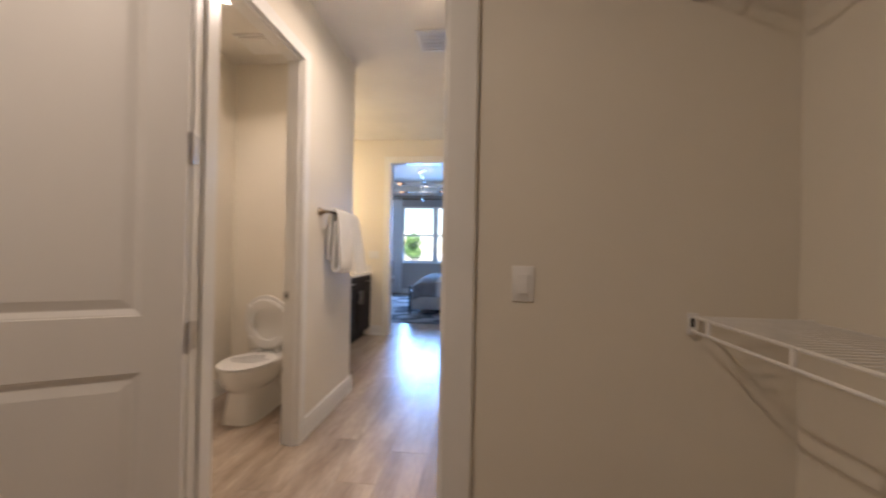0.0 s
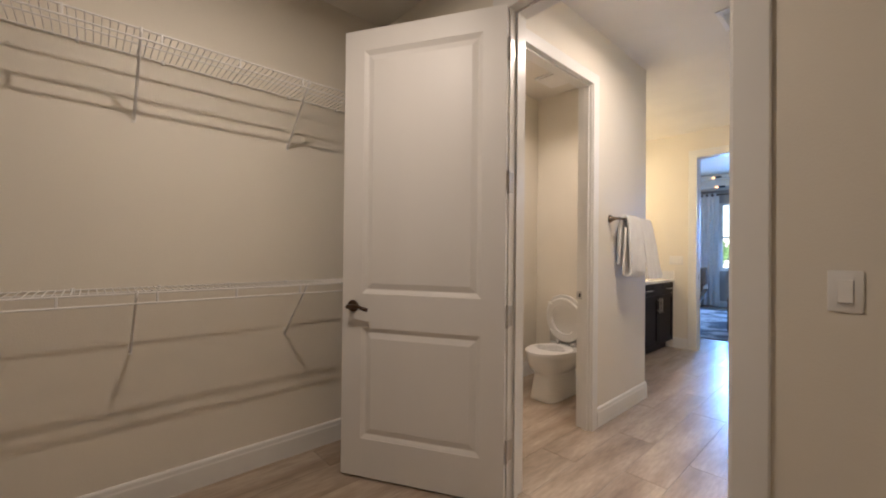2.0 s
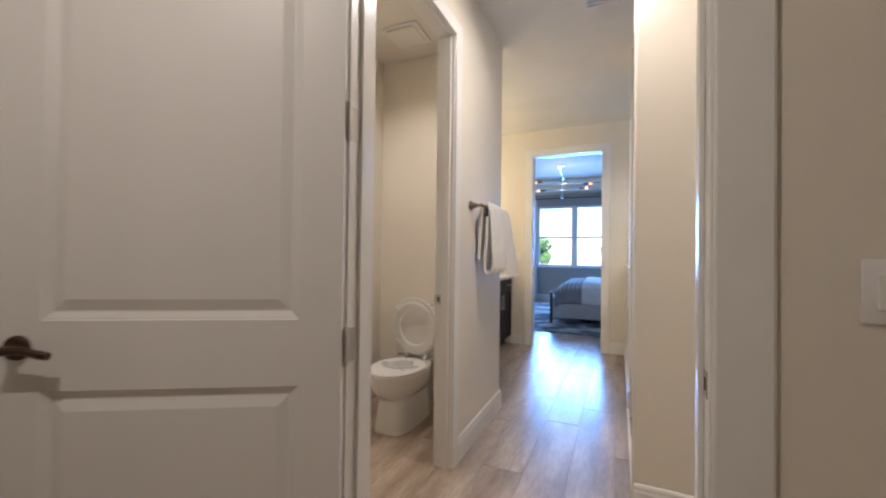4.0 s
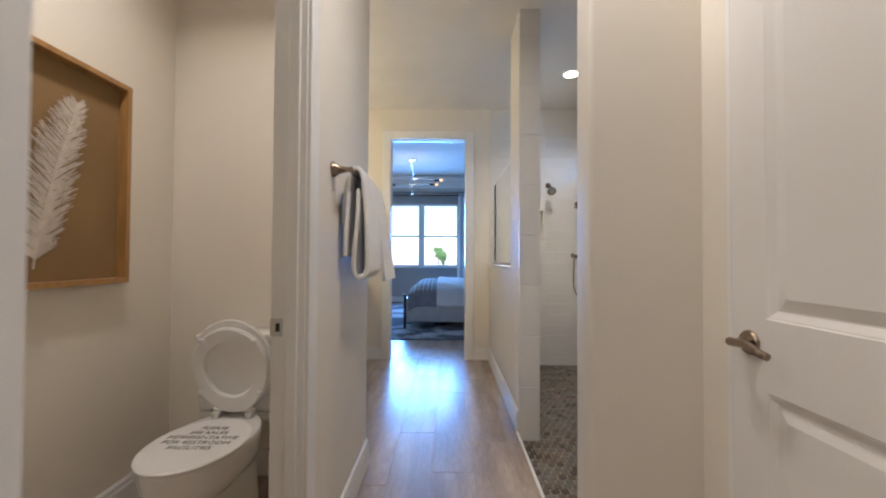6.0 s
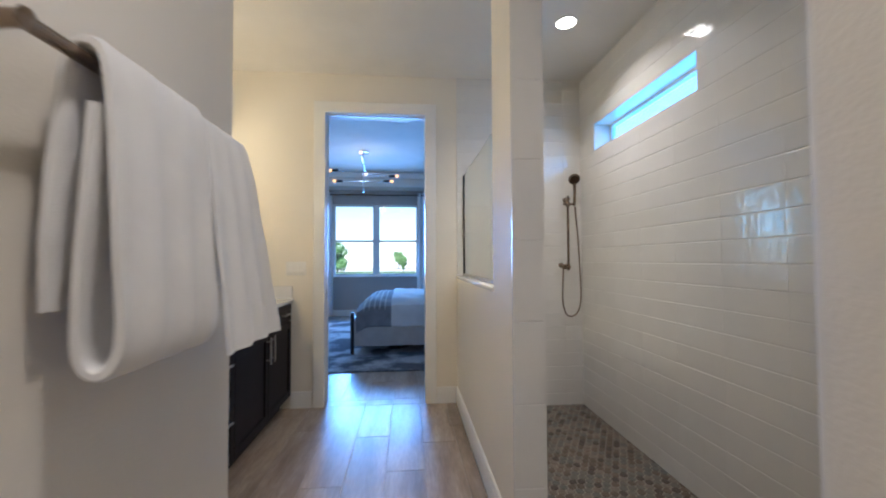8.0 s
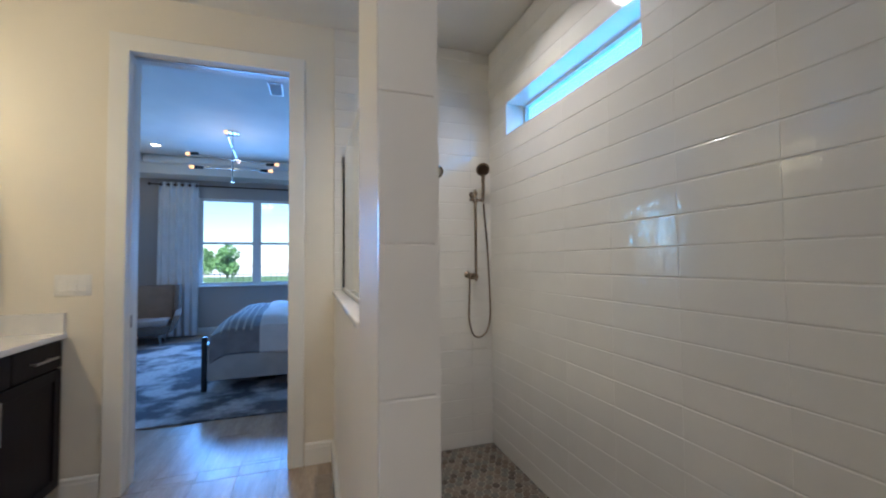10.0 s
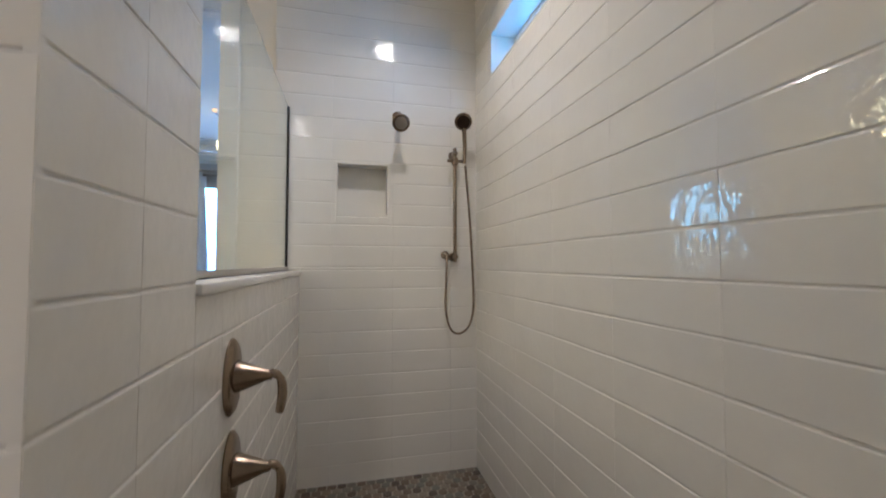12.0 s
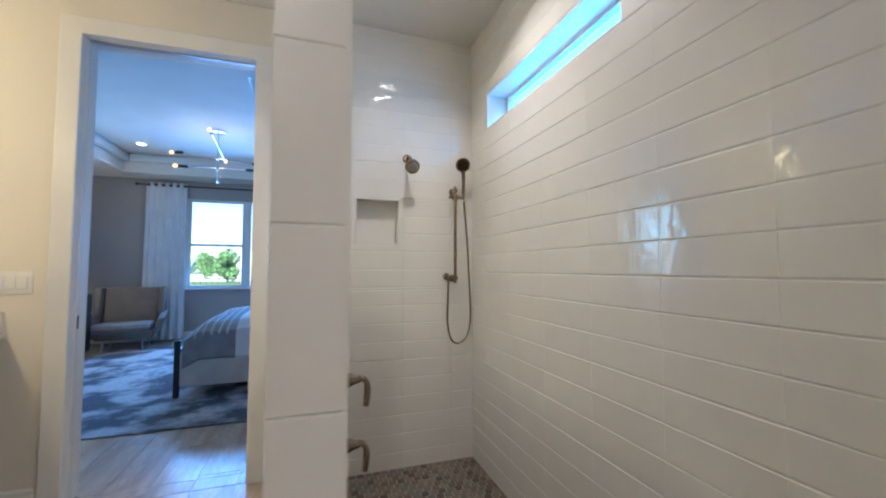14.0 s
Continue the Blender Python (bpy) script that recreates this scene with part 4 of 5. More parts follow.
part("spray_face", bm, BRONZE, hs, "dark nozzle face", True)
bm = bmesh.new()
lathe(bm, [(0, 0), (0.024, 0), (0.024, 0.006), (0.014, 0.014), (0.012, 0.05), (0, 0.052)], 20, pose(-0.045, 0, 0.012, 90))
tube(bm, spline([(-0.045, -0.040, 0.012), (-0.045, -0.052, 0.006), (-0.046, -0.055, -0.02)], 5), 0.010, 10)
part("wall_elbow", bm, NICKEL, hand, "", True)
hp = spline([(-0.046, -0.055, -0.015), (-0.050, -0.050, -0.16), (-0.048, -0.040, -0.30), (-0.020, -0.034, -0.405), (0.030, -0.034, -0.435), (0.088, -0.036, -0.395), (0.112, -0.046, -0.28), (0.102, -0.060, -0.05), (0.080, -0.074, 0.25), (0.056, -0.076, 0.52)], 16)
bm = bmesh.new()
tube(bm, hp, 0.0065, 10, [0.0068 if i % 2 else 0.0058 for i in range(len(hp))])
part("hose", bm, NICKEL, hand, "ribbed metal hose", True)

# ---- vanity ----
CT = 0.900
VF = -1.255


def slab_front(bm, y0, z0, y1, z1, x=VF, shaker=True):
    """A shaker front on the cabinet face, standing out towards +x."""
    t = 0.019
    if not shaker:
        box(bm, x, y0, z0, x + t, y1, z1, 0.002, 1)
        return
    f = 0.052
    box(bm, x, y0, z0, x + t, y0 + f, z1, 0.0015, 1)
    box(bm, x, y1 - f, z0, x + t, y1, z1, 0.0015, 1)
    box(bm, x, y0 + f, z0, x + t, y1 - f, z0 + f, 0.0015, 1)
    box(bm, x, y0 + f, z1 - f, x + t, y1 - f, z1, 0.0015, 1)
    box(bm, x, y0 + f, z0 + f, x + 0.008, y1 - f, z1 - f)


def pull(parent, y, z, ln, upright):
    bm = bmesh.new()
    x = VF + 0.019
    h = ln / 2
    if upright:
        tube(bm, [(x + 0.030, y, z - h), (x + 0.030, y, z + h)], 0.006, 10)
        ends = ((y, z - h * 0.7), (y, z + h * 0.7))
    else:
        tube(bm, [(x + 0.030, y - h, z), (x + 0.030, y + h, z)], 0.006, 10)
        ends = ((y - h * 0.7, z), (y + h * 0.7, z))
    for a, b in ends:
        tube(bm, [(x, a, b), (x + 0.030, a, b)], 0.0045, 8)
    part("handle", bm, STEEL, parent, "satin steel bar pull", True)


def cabinet(y0, y1, kind):
    t = thing("vanity_cabinet", pose(0, 0, 0), "dark espresso vanity cabinet with steel bar pulls", "cabinet", "vanity cabinets")
    part("body", boxes((XV + 0.001, y0 + 0.001, 0.10, VF, y1 - 0.001, CT - 0.03)), DARKW, t)
    part("toe_kick", boxes((XV + 0.001, y0 + 0.001, 0.0, VF - 0.065, y1 - 0.001, 0.099)), DARKW, t)
    g = 0.003
    if kind == "sink":
        mid = y1 - 0.522 if y1 > 6 else (y0 + y1) / 2
        tops = ((y0, y0 + 0.33, True), (y0 + 0.33, y1 - 0.365, False), (y1 - 0.365, y1, True)) if y1 > 6 else ((y0, y1, False),)
        for a, b, hd in tops:
            bm = bmesh.new()
            slab_front(bm, a + g, 0.728, b - g, CT - 0.036, shaker=False)
            d = part("drawer_front", bm, DARKW, t)
            if hd:
                pull(d, (a + b) / 2, 0.792, 0.17, False)
        for a, b, hy in ((y0, mid, mid - 0.040), (mid, y1, mid + 0.040)):
            bm = bmesh.new()
            slab_front(bm, a + g, 0.112, b - g, 0.718)
            d = part("door", bm, DARKW, t)
            pull(d, hy, 0.600, 0.18, True)
    else:
        for z0, z1 in ((0.725, CT - 0.036), (0.42, 0.718), (0.112, 0.413)):
            bm = bmesh.new()
            slab_front(bm, y0 + g, z0, y1 - g, z1, shaker=z1 - z0 > 0.2)
            d = part("drawer_front", bm, DARKW, t)
            pull(d, (y0 + y1) / 2, (z0 + z1) / 2 if z1 - z0 < 0.2 else z1 - 0.06, 0.19, False)


cabinet(5.51, 6.555, "sink")
cabinet(5.13, 5.51, "drawers")
cabinet(4.42, 5.13, "sink")
bm = bmesh.new()
box(bm, XV + 0.001, YE + 0.002, CT - 0.030, VF + 0.030, YB - 0.001, CT, 0.003, 1)
top = tagged(part("countertop", bm, STONE), "white quartz vanity top with two oval basins", "countertop")
for y in (4.80, 6.08):
    bm = bmesh.new()
    loft(bm, [circle(0.165 * a / 0.225, CT + z, 36, cx=-1.545, cy=y, ry=a) for a, z, b in ((0.225, 0.0005, 0), (0.222, 0.003, 0), (0.212, 0.0028, 0), (0.200, 0.0012, 0))], cap0=False)
    part("basin", bm, PORC, top, "white oval basin", True)
part("backsplash", boxes((XV + 0.001, YE + 0.002, CT, XV + 0.021, YB - 0.022, CT + 0.10)), STONE, top)
part("side_splash", boxes((XV + 0.001, YB - 0.021, CT, VF + 0.022, YB - 0.001, CT + 0.105)), STONE, top)
for y in (4.80, 6.08):
    fc = thing("faucet", pose(XV + 0.085, y, CT), "brushed nickel bathroom faucet behind a basin", "faucet", "vanity faucets")
    bm = bmesh.new()
    lathe(bm, [(0, 0), (0.026, 0), (0.026, 0.006), (0.017, 0.02), (0.014, 0.10), (0, 0.102)], 20)
    tube(bm, spline([(0, 0, 0.09), (0.01, 0, 0.135), (0.055, 0, 0.150), (0.105, 0, 0.135), (0.120, 0, 0.105)], 6), 0.0105, 12)
    part("spout", bm, NICKEL, fc, "", True)
    for dy in (-0.10, 0.10):
        bm = bmesh.new()
        lathe(bm, [(0, 0), (0.024, 0), (0.022, 0.01), (0.013, 0.03), (0.011, 0.05), (0, 0.052)], 18, pose(0, dy, 0))
        tube(bm, [(0, dy, 0.048), (0.02, dy * 1.25, 0.056), (0.03, dy * 1.75, 0.060)], 0.0065, 10)
        part("tap_handle", bm, NICKEL, fc, "", True)

MY0, MY1, MZ0, MZ1 = 4.55, 6.53, CT + 0.105, 2.115
mir = thing("vanity_mirror", pose(XV + 0.002, 0, 0), "wide frameless mirror over the vanity", "mirror")
bm = bmesh.new()
box(bm, 0.0, MY0, MZ0, 0.006, MY1, MZ1, 0.001, 1)
part("glass", bm, MIRROR, mir)
part("edge_channel", boxes((0.0, MY1, MZ0, 0.009, MY1 + 0.007, MZ1), (0.0, MY0 - 0.007, MZ0, 0.009, MY0, MZ1)), STEEL, mir)


def bar_light(yc):
    t = thing("vanity_light", pose(XV, yc, 2.30), "brushed nickel vanity light with frosted glass shades, lit", "wall light", "vanity lights")
    bm = bmesh.new()
    box(bm, 0.0, -0.09, -0.05, 0.022, 0.09, 0.05, 0.006, 2)
    part("wall_plate", bm, NICKEL, t, "", True)
    bm = bmesh.new()
    tube(bm, [(0.0, 0, 0.02), (0.085, 0, 0.02)], 0.008, 10)
    tube(bm, [(0.085, -0.30, 0.02), (0.085, 0.30, 0.02)], 0.008, 10)
    part("arm", bm, NICKEL, t, "", True)
    for dy in (-0.24, 0.0, 0.24):
        bm = bmesh.new()
        lathe(bm, [(0, 0.03), (0.022, 0.03), (0.026, 0.0), (0.018, -0.01), (0, -0.01)], 18, pose(0.085, dy, 0.0))
        cup = part("socket", bm, NICKEL, t, "", True)
        bm = bmesh.new()
        loft(bm, [circle(0.036, -0.010, 28, 0.085, dy), circle(0.052, -0.022, 28, 0.085, dy), circle(0.062, -0.10, 28, 0.085, dy), circle(0.067, -0.190, 28, 0.085, dy), circle(0.063, -0.190, 28, 0.085, dy), circle(0.058, -0.10, 28, 0.085, dy)], cap1=False)
        sh = part("shade", bm, FROST, t, "glowing frosted glass shade", True)
        sh.visible_shadow = False


bar_light(5.99)
bar_light(4.92)
for yc, e in ((5.99, 0.15), (4.92, 0.15)):
    for dy in (-0.24, 0.0, 0.24):
        lamp("vanity_bulb", "POINT", pose(XV + 0.085, yc + dy, 2.19), e, WARM, 0.035)

vase = thing("ceramic_vase", pose(-1.685, 6.345, CT), "squat grey glazed ceramic vase with fine ridges on the vanity", "vase")
bm = bmesh.new()
prof = [(0.0, 0.0), (0.068, 0.0), (0.074, 0.006)]
shape = spline([(0.074, 0, 0.008), (0.096, 0, 0.08), (0.110, 0, 0.150), (0.103, 0, 0.205), (0.078, 0, 0.245), (0.067, 0, 0.264)], 9)
prof += [(p.x + (0.0006 if k % 2 else 0), p.z) for k, p in enumerate(shape)]
prof += [(0.071, 0.271), (0.061, 0.269), (0.059, 0.23), (0.0, 0.22)]
lathe(bm, prof, 44)
part("body", bm, CERAM, vase, "", True)

ringt = thing("towel_ring", pose(-1.605, YB, 1.665), "brushed nickel towel ring on the wall", "towel ring")
bm = bmesh.new()
lathe(bm, [(0, 0), (0.028, 0), (0.028, 0.006), (0.016, 0.016), (0.012, 0.035), (0.014, 0.05), (0, 0.052)], 20, pose(0, 0, 0, 90))
part("post", bm, NICKEL, ringt, "", True)
bm = bmesh.new()
tube(bm, [(0.0 + 0.082 * math.cos(a) - 0.0, -0.045, -0.070 + 0.070 * math.sin(a)) for a in [math.pi * (0.5 + 2 * i / 40) for i in range(41)]], 0.0052, 10)
part("ring", bm, NICKEL, ringt, "", True)
bm = bmesh.new()
rings = []
for i in range(26):
    f = i / 25
    z = -0.125 - f * 0.36
    w = 0.082 + 0.018 * f
    n = 14
    row = []
    for side in (-1, 1):
        ks = range(n) if side < 0 else range(n - 1, -1, -1)
        for k in ks:
            u = -1 + 2 * k / (n - 1)
            fold = 0.008 * math.sin(u * 5 + 1.2) * (0.4 + f)
            row.append((u * w + 0.006 * f, -0.045 + fold + side * (0.010 + 0.006 * f), z - 0.012 * u * f + 0.012 * (1 - abs(u)) * (1 - f)))
    rings.append(row)
loft(bm, rings)
tagged(part("guest_towel", bm, TERRY, None, "", True, pose(-1.612, YB, 1.668)), "white guest towel hanging from the ring", "towel")

# ---- bedroom ----
win2 = thing("window_2", pose((WX0 + WX1) / 2, WYN + 0.03, WZ0), "white double-hung bedroom window pair with a sill", "window", kind="structure")
ww, wh = (WX1 - WX0) / 2, WZ1 - WZ0
bm = boxes((-ww, 0.0, 0.0, -ww + 0.045, 0.08, wh), (ww - 0.045, 0.0, 0.0, ww, 0.08, wh), (-ww + 0.045, 0.0, 0.0, ww - 0.045, 0.08, 0.045), (-ww + 0.045, 0.0, wh - 0.045, ww - 0.045, 0.08, wh), (-0.05, 0.0, 0.045, 0.05, 0.08, wh - 0.045))
part("window_frame", bm, TRIM, win2)
mz = 1.645 - WZ0
for x0, x1 in ((-ww + 0.045, -0.05), (0.05, ww - 0.045)):
    bm = boxes((x0, 0.02, mz - 0.022, x1, 0.07, mz + 0.022), (x0, 0.02, 0.045, x0 + 0.022, 0.06, wh - 0.045), (x1 - 0.022, 0.02, 0.045, x1, 0.06, wh - 0.045))
    sash = part("sash", bm, TRIM, win2)
    for z0, z1 in ((0.045, mz - 0.022), (mz + 0.022, wh - 0.045)):
        p = part("pane", boxes((x0 + 0.022, 0.040, z0, x1 - 0.022, 0.046, z1)), PANE, sash)
        p.visible_shadow = False
bm = bmesh.new()
box(bm, -ww - 0.05, -0.075, -0.025, ww + 0.05, 0.0, 0.0, 0.006, 2)
part("window_sill", bm, TRIM, win2)

# window in the side wall
win3 = thing("window_3", pose(BXW - 0.06, (VY0 + VY1) / 2, VZ0), "white single-hung window in the bedroom's side wall", "window", kind="structure")
vw, vh = (VY1 - VY0) / 2, VZ1 - VZ0
part("window_frame", boxes((-0.08, -vw, 0, 0, -vw + 0.045, vh), (-0.08, vw - 0.045, 0, 0, vw, vh), (-0.08, -vw + 0.045, 0, 0, vw - 0.045, 0.045), (-0.08, -vw + 0.045, vh - 0.045, 0, vw - 0.045, vh)), TRIM, win3)
sash = part("sash", boxes((-0.07, -vw + 0.045, vh / 2 - 0.022, -0.02, vw - 0.045, vh / 2 + 0.022)), TRIM, win3)
for z0, z1 in ((0.045, vh / 2 - 0.022), (vh / 2 + 0.022, vh - 0.045)):
    p = part("pane", boxes((-0.048, -vw + 0.045, z0, -0.042, vw - 0.045, z1)), PANE, sash)
    p.visible_shadow = False
bm = bmesh.new()
box(bm, 0.0, -vw - 0.05, -0.025, 0.115, vw + 0.05, 0.0, 0.006, 2)
part("window_sill", bm, TRIM, win3)


def curtain(x0, x1, label, seed):
    t = thing("curtain", pose((x0 + x1) / 2, WYN - 0.11, 0), label, "curtain", "bedroom curtains")
    w = (x1 - x0) / 2
    bm = bmesh.new()
    n, rows = 90, 8
    top = []
    for r in range(rows + 1):
        z = 0.03 + (2.70 - 0.03) * r / rows
        spread = 1.0 + 0.06 * (1 - r / rows)
        top.append([(u * w * spread, 0.040 * math.sin((u + 1) * math.pi * 5.5 + seed) * (0.75 + 0.25 * r / rows), z) for u in [-1 + 2 * k / n for k in range(n + 1)]])
    rings = []
    for a in top:
        rings.append(a + [(x, y + 0.003, z) for x, y, z in reversed(a)])
    loft(bm, rings)
    part("panel", bm, SHEER, t, "", True)
    for k in range(6):
        bm = bmesh.new()
        x = -w * 0.9 + k * w * 0.36
        lathe(bm, [(0.022, -0.006), (0.030, -0.006), (0.030, 0.006), (0.022, 0.006)], 16, pose(x, 0.0, 2.655, 0, 90, 0))
        part("grommet", bm, BRONZE, t, "", True)


curtain(-2.50, -1.90, "long white grommet curtain drawn beside the window", 0.0)
curtain(-0.06, 0.52, "long white grommet curtain drawn beside the window", 1.5)
rod = thing("curtain_rod", pose(-1.0, WYN - 0.11, 2.655), "dark metal curtain rod over the window", "curtain rod")
bm = bmesh.new()
tube(bm, [(-1.62, 0, 0), (1.62, 0, 0)], 0.012, 12)
part("rod", bm, BRONZE, rod, "", True)
for x in (-1.64, 1.64):
    bm = bmesh.new()
    lathe(bm, [(0, -0.03), (0.02, -0.02), (0.024, 0), (0.02, 0.02), (0, 0.03)], 14, pose(x, 0, 0))
    part("finial", bm, BRONZE, rod, "", True)
for x in (-1.52, 1.52):
    bm = bmesh.new()
    tube(bm, [(x, 0, 0), (x, 0.11, 0)], 0.007, 8)
    part("bracket", bm, BRONZE, rod, "", True)

rug = thing("area_rug", pose(-0.65, 9.35, 0.0), "large mottled grey and blue rug under the bed", "rug")
bm = bmesh.new()
box(bm, -2.0, -1.80, 0.001, 2.0, 1.85, 0.013, 0.004, 1)
part("weave", bm, RUG, rug)

BEDX, BEDY0, BEDY1 = -1.01, 8.33, 10.30
bed = thing("bed", pose(BEDX, (BEDY0 + BEDY1) / 2, 0.013), "low upholstered bed with black metal end frame", "bed")
hy = (BEDY1 - BEDY0) / 2
for y in (-hy, hy - 0.05):
    bm = bmesh.new()
    box(bm, 0.0, y, 0.0, 0.045, y + 0.05, 0.53, 0.004, 1)
    part("post", bm, BLACKM, bed, "black metal post")
bm = boxes((0.0, -hy + 0.05, 0.40, 0.035, hy - 0.05, 0.44))
part("end_rail", bm, BLACKM, bed)
for y in (-hy + 0.004, hy - 0.044):
    bm = bmesh.new()
    box(bm, 0.046, y, 0.10, 2.10, y + 0.04, 0.42, 0.012, 2)
    part("side_rail", bm, UPHOL, bed, "pale upholstered side rail", True)
bm = bmesh.new()
box(bm, 0.046, -hy + 0.046, 0.10, 0.09, hy - 0.046, 0.40, 0.01, 2)
part("foot_rail", bm, UPHOL, bed, "", True)
bm = bmesh.new()
box(bm, 2.10, -hy, 0.0, 2.20, hy, 1.25, 0.03, 3)
part("headboard", bm, UPHOL, bed, "", True)
for x in (0.6, 1.5):
    for y in (-hy + 0.3, hy - 0.3):
        part("leg", boxes((x, y, 0, x + 0.05, y + 0.05, 0.11)), BLACKM, bed)
part("mattress", boxes((0.10, -hy + 0.05, 0.16, 2.09, hy - 0.05, 0.55)), LINEN, bed)


def blanket(name, material, x0, x1, lift, seed, label, drop=0.30):
    bm = bmesh.new()
    nx, ny = 34, 48
    half = hy - 0.005
    grid = []
    for i in range(nx + 1):
        x = x0 + (x1 - x0) * i / nx
        row = []
        for j in range(ny + 1):
            u = -1 + 2 * j / ny
            a = abs(u)
            if a < 0.80:
                y = u / 0.80 * (half + lift * 0.5)
                z = 0.60 + lift + 0.10 * (1 - (a / 0.80) ** 4) * min(1.0, 0.35 + (x / 0.5))
            else:
                y = math.copysign(half + lift * 0.5 + 0.018 * math.sin((a - 0.8) * 5), u)
                z = 0.60 + lift - (a - 0.80) / 0.20 * drop
            k = noise.noise((x * 3.2 + seed, y * 3.2, seed)) * 0.030 + noise.noise((x * 9 + seed, y * 9, 2.0)) * 0.010
            if x < 0.22:
                z -= (0.22 - x) * 0.55
            row.append((x, y + (k * 0.4 if a > 0.8 else 0), z + k))
        grid.append(row)
    rings = [r + [(x, y * 0.985, z - 0.02) for x, y, z in reversed(r)] for r in grid]
    loft(bm, rings)
    return part(name, bm, material, bed, label, True)


blanket("comforter", GREYC, 0.07, 1.05, 0.010, 2.0, "rumpled grey comforter with pale stripes", 0.24)
blanket("duvet", LINEN, 0.52, 2.05, 0.030, 5.0, "white duvet folded over", 0.26)
for k in range(5):
    blanket("stripe", UPHOL, 0.16 + k * 0.068, 0.178 + k * 0.068, 0.016, 2.0, "", 0.02)
for y in (-0.5, 0.5):
    bm = bmesh.new()
    loft(bm, [circle(0.2 * s, 0.72 + z, 28, 1.75, y, 0.36 * s) for s, z in ((0.6, -0.02), (0.95, 0.02), (1.0, 0.08), (0.8, 0.14), (0.3, 0.17))])
    part("pillow", bm, LINEN, bed, "", True)

# armchair, turned towards the door
chair = thing("armchair", pose(-2.50, 11.35, 0.0, 0, 0, 8), "taupe upholstered wing armchair by the curtain", "armchair")


def slab(rings, bev, material, name, label=""):
    bm = bmesh.new()
    loft(bm, rings)
    bmesh.ops.bevel(bm, geom=bm.edges[:], offset=bev, segments=3, profile=0.5, affect="EDGES")
    return part(name, bm, material, chair, label, True)


slab([[(-0.32, -0.30, 0.17), (0.32, -0.30, 0.17), (0.30, 0.20, 0.17), (-0.30, 0.20, 0.17)], [(-0.40, -0.40, 0.31), (0.40, -0.40, 0.31), (0.36, 0.24, 0.31), (-0.36, 0.24, 0.31)]], 0.02, CHAIRC, "seat_frame")
slab([[(-0.35, -0.40, 0.312), (0.35, -0.40, 0.312), (0.33, 0.14, 0.312), (-0.33, 0.14, 0.312)], [(-0.35, -0.40, 0.42), (0.35, -0.40, 0.42), (0.33, 0.14, 0.40), (-0.33, 0.14, 0.40)]], 0.035, SEATC, "seat_cushion", "grey-taupe seat cushion")
slab([[(-0.34, 0.13, 0.33), (0.34, 0.13, 0.33), (0.36, 0.25, 0.33), (-0.36, 0.25, 0.33)], [(-0.36, 0.24, 0.92), (0.36, 0.24, 0.92), (0.36, 0.33, 0.92), (-0.36, 0.33, 0.92)]], 0.025, CHAIRC, "backrest")
for s in (-1, 1):
    slab([[(s * 0.36, -0.36, 0.20), (s * 0.40, -0.36, 0.20), (s * 0.38, 0.25, 0.20), (s * 0.35, 0.25, 0.20)], [(s * 0.44, -0.44, 0.47), (s * 0.54, -0.44, 0.49), (s * 0.47, 0.27, 0.55), (s * 0.38, 0.27, 0.55)]], 0.018, CHAIRC, "arm")
    slab([[(s * 0.365, 0.02, 0.50), (s * 0.44, 0.02, 0.50), (s * 0.44, 0.31, 0.50), (s * 0.365, 0.31, 0.50)], [(s * 0.365, 0.12, 0.93), (s * 0.45, 0.08, 0.93), (s * 0.44, 0.335, 0.93), (s * 0.365, 0.335, 0.93)]], 0.018, CHAIRC, "wing")
    for y in (-0.24, 0.14):
        bm = bmesh.new()
        tube(bm, [(s * 0.22, y, 0.20), (s * 0.25, y * 1.1, 0.001)], 0.016, 10, [0.016, 0.011])
        part("leg", bm, STEEL, chair, "", True)

dresser = thing("dresser", pose(BXW + 0.003, 0, 0), "black dresser against the grey wall", "dresser")
DD, DY0, DY1, DZ = 0.56, 9.45, 10.95, 0.86
bm = bmesh.new()
box(bm, 0.0, DY0, 0.06, DD, DY1, DZ, 0.006, 1)
part("body", bm, BLACKM, dresser)
part("plinth", boxes((0.02, DY0 + 0.03, 0.0, DD - 0.04, DY1 - 0.03, 0.06)), BLACKM, dresser)
for c in range(2):
    for r in range(3):
        y0 = DY0 + 0.02 + c * 0.735
        z0 = 0.085 + r * 0.255
        bm = bmesh.new()
        box(bm, DD, y0, z0, DD + 0.016, y0 + 0.725, z0 + 0.245, 0.003, 1)
        d = part("drawer_front", bm, BLACKM, dresser)
        bm = bmesh.new()
        tube(bm, [(DD + 0.03, y0 + 0.28, z0 + 0.13), (DD + 0.03, y0 + 0.44, z0 + 0.13)], 0.006, 8)
        part("handle", bm, BRONZE, d, "", True)
tl = thing("table_lamp", pose(-2.895, 10.36, DZ), "lit table lamp with a drum shade and dark stacked base", "table lamp")
bm = bmesh.new()
box(bm, -0.07, -0.07, 0, 0.07, 0.07, 0.02, 0.004, 1)
box(bm, -0.022, -0.022, 0.02, 0.022, 0.022, 0.36, 0.004, 1)
box(bm, -0.05, -0.03, 0.34, 0.05, 0.03, 0.42, 0.004, 1)
part("base", bm, BRONZE, tl)
bm = bmesh.new()
loft(bm, [circle(0.24, 0.47, 32), circle(0.24, 0.69, 32), circle(0.236, 0.69, 32), circle(0.236, 0.47, 32)], cap0=False, cap1=False)
part("shade", bm, SHADE, tl, "glowing cream drum shade", True)
lamp("table_bulb", "POINT", pose(-2.895, 10.36, DZ + 0.56), 2.5, WARM, 0.04)

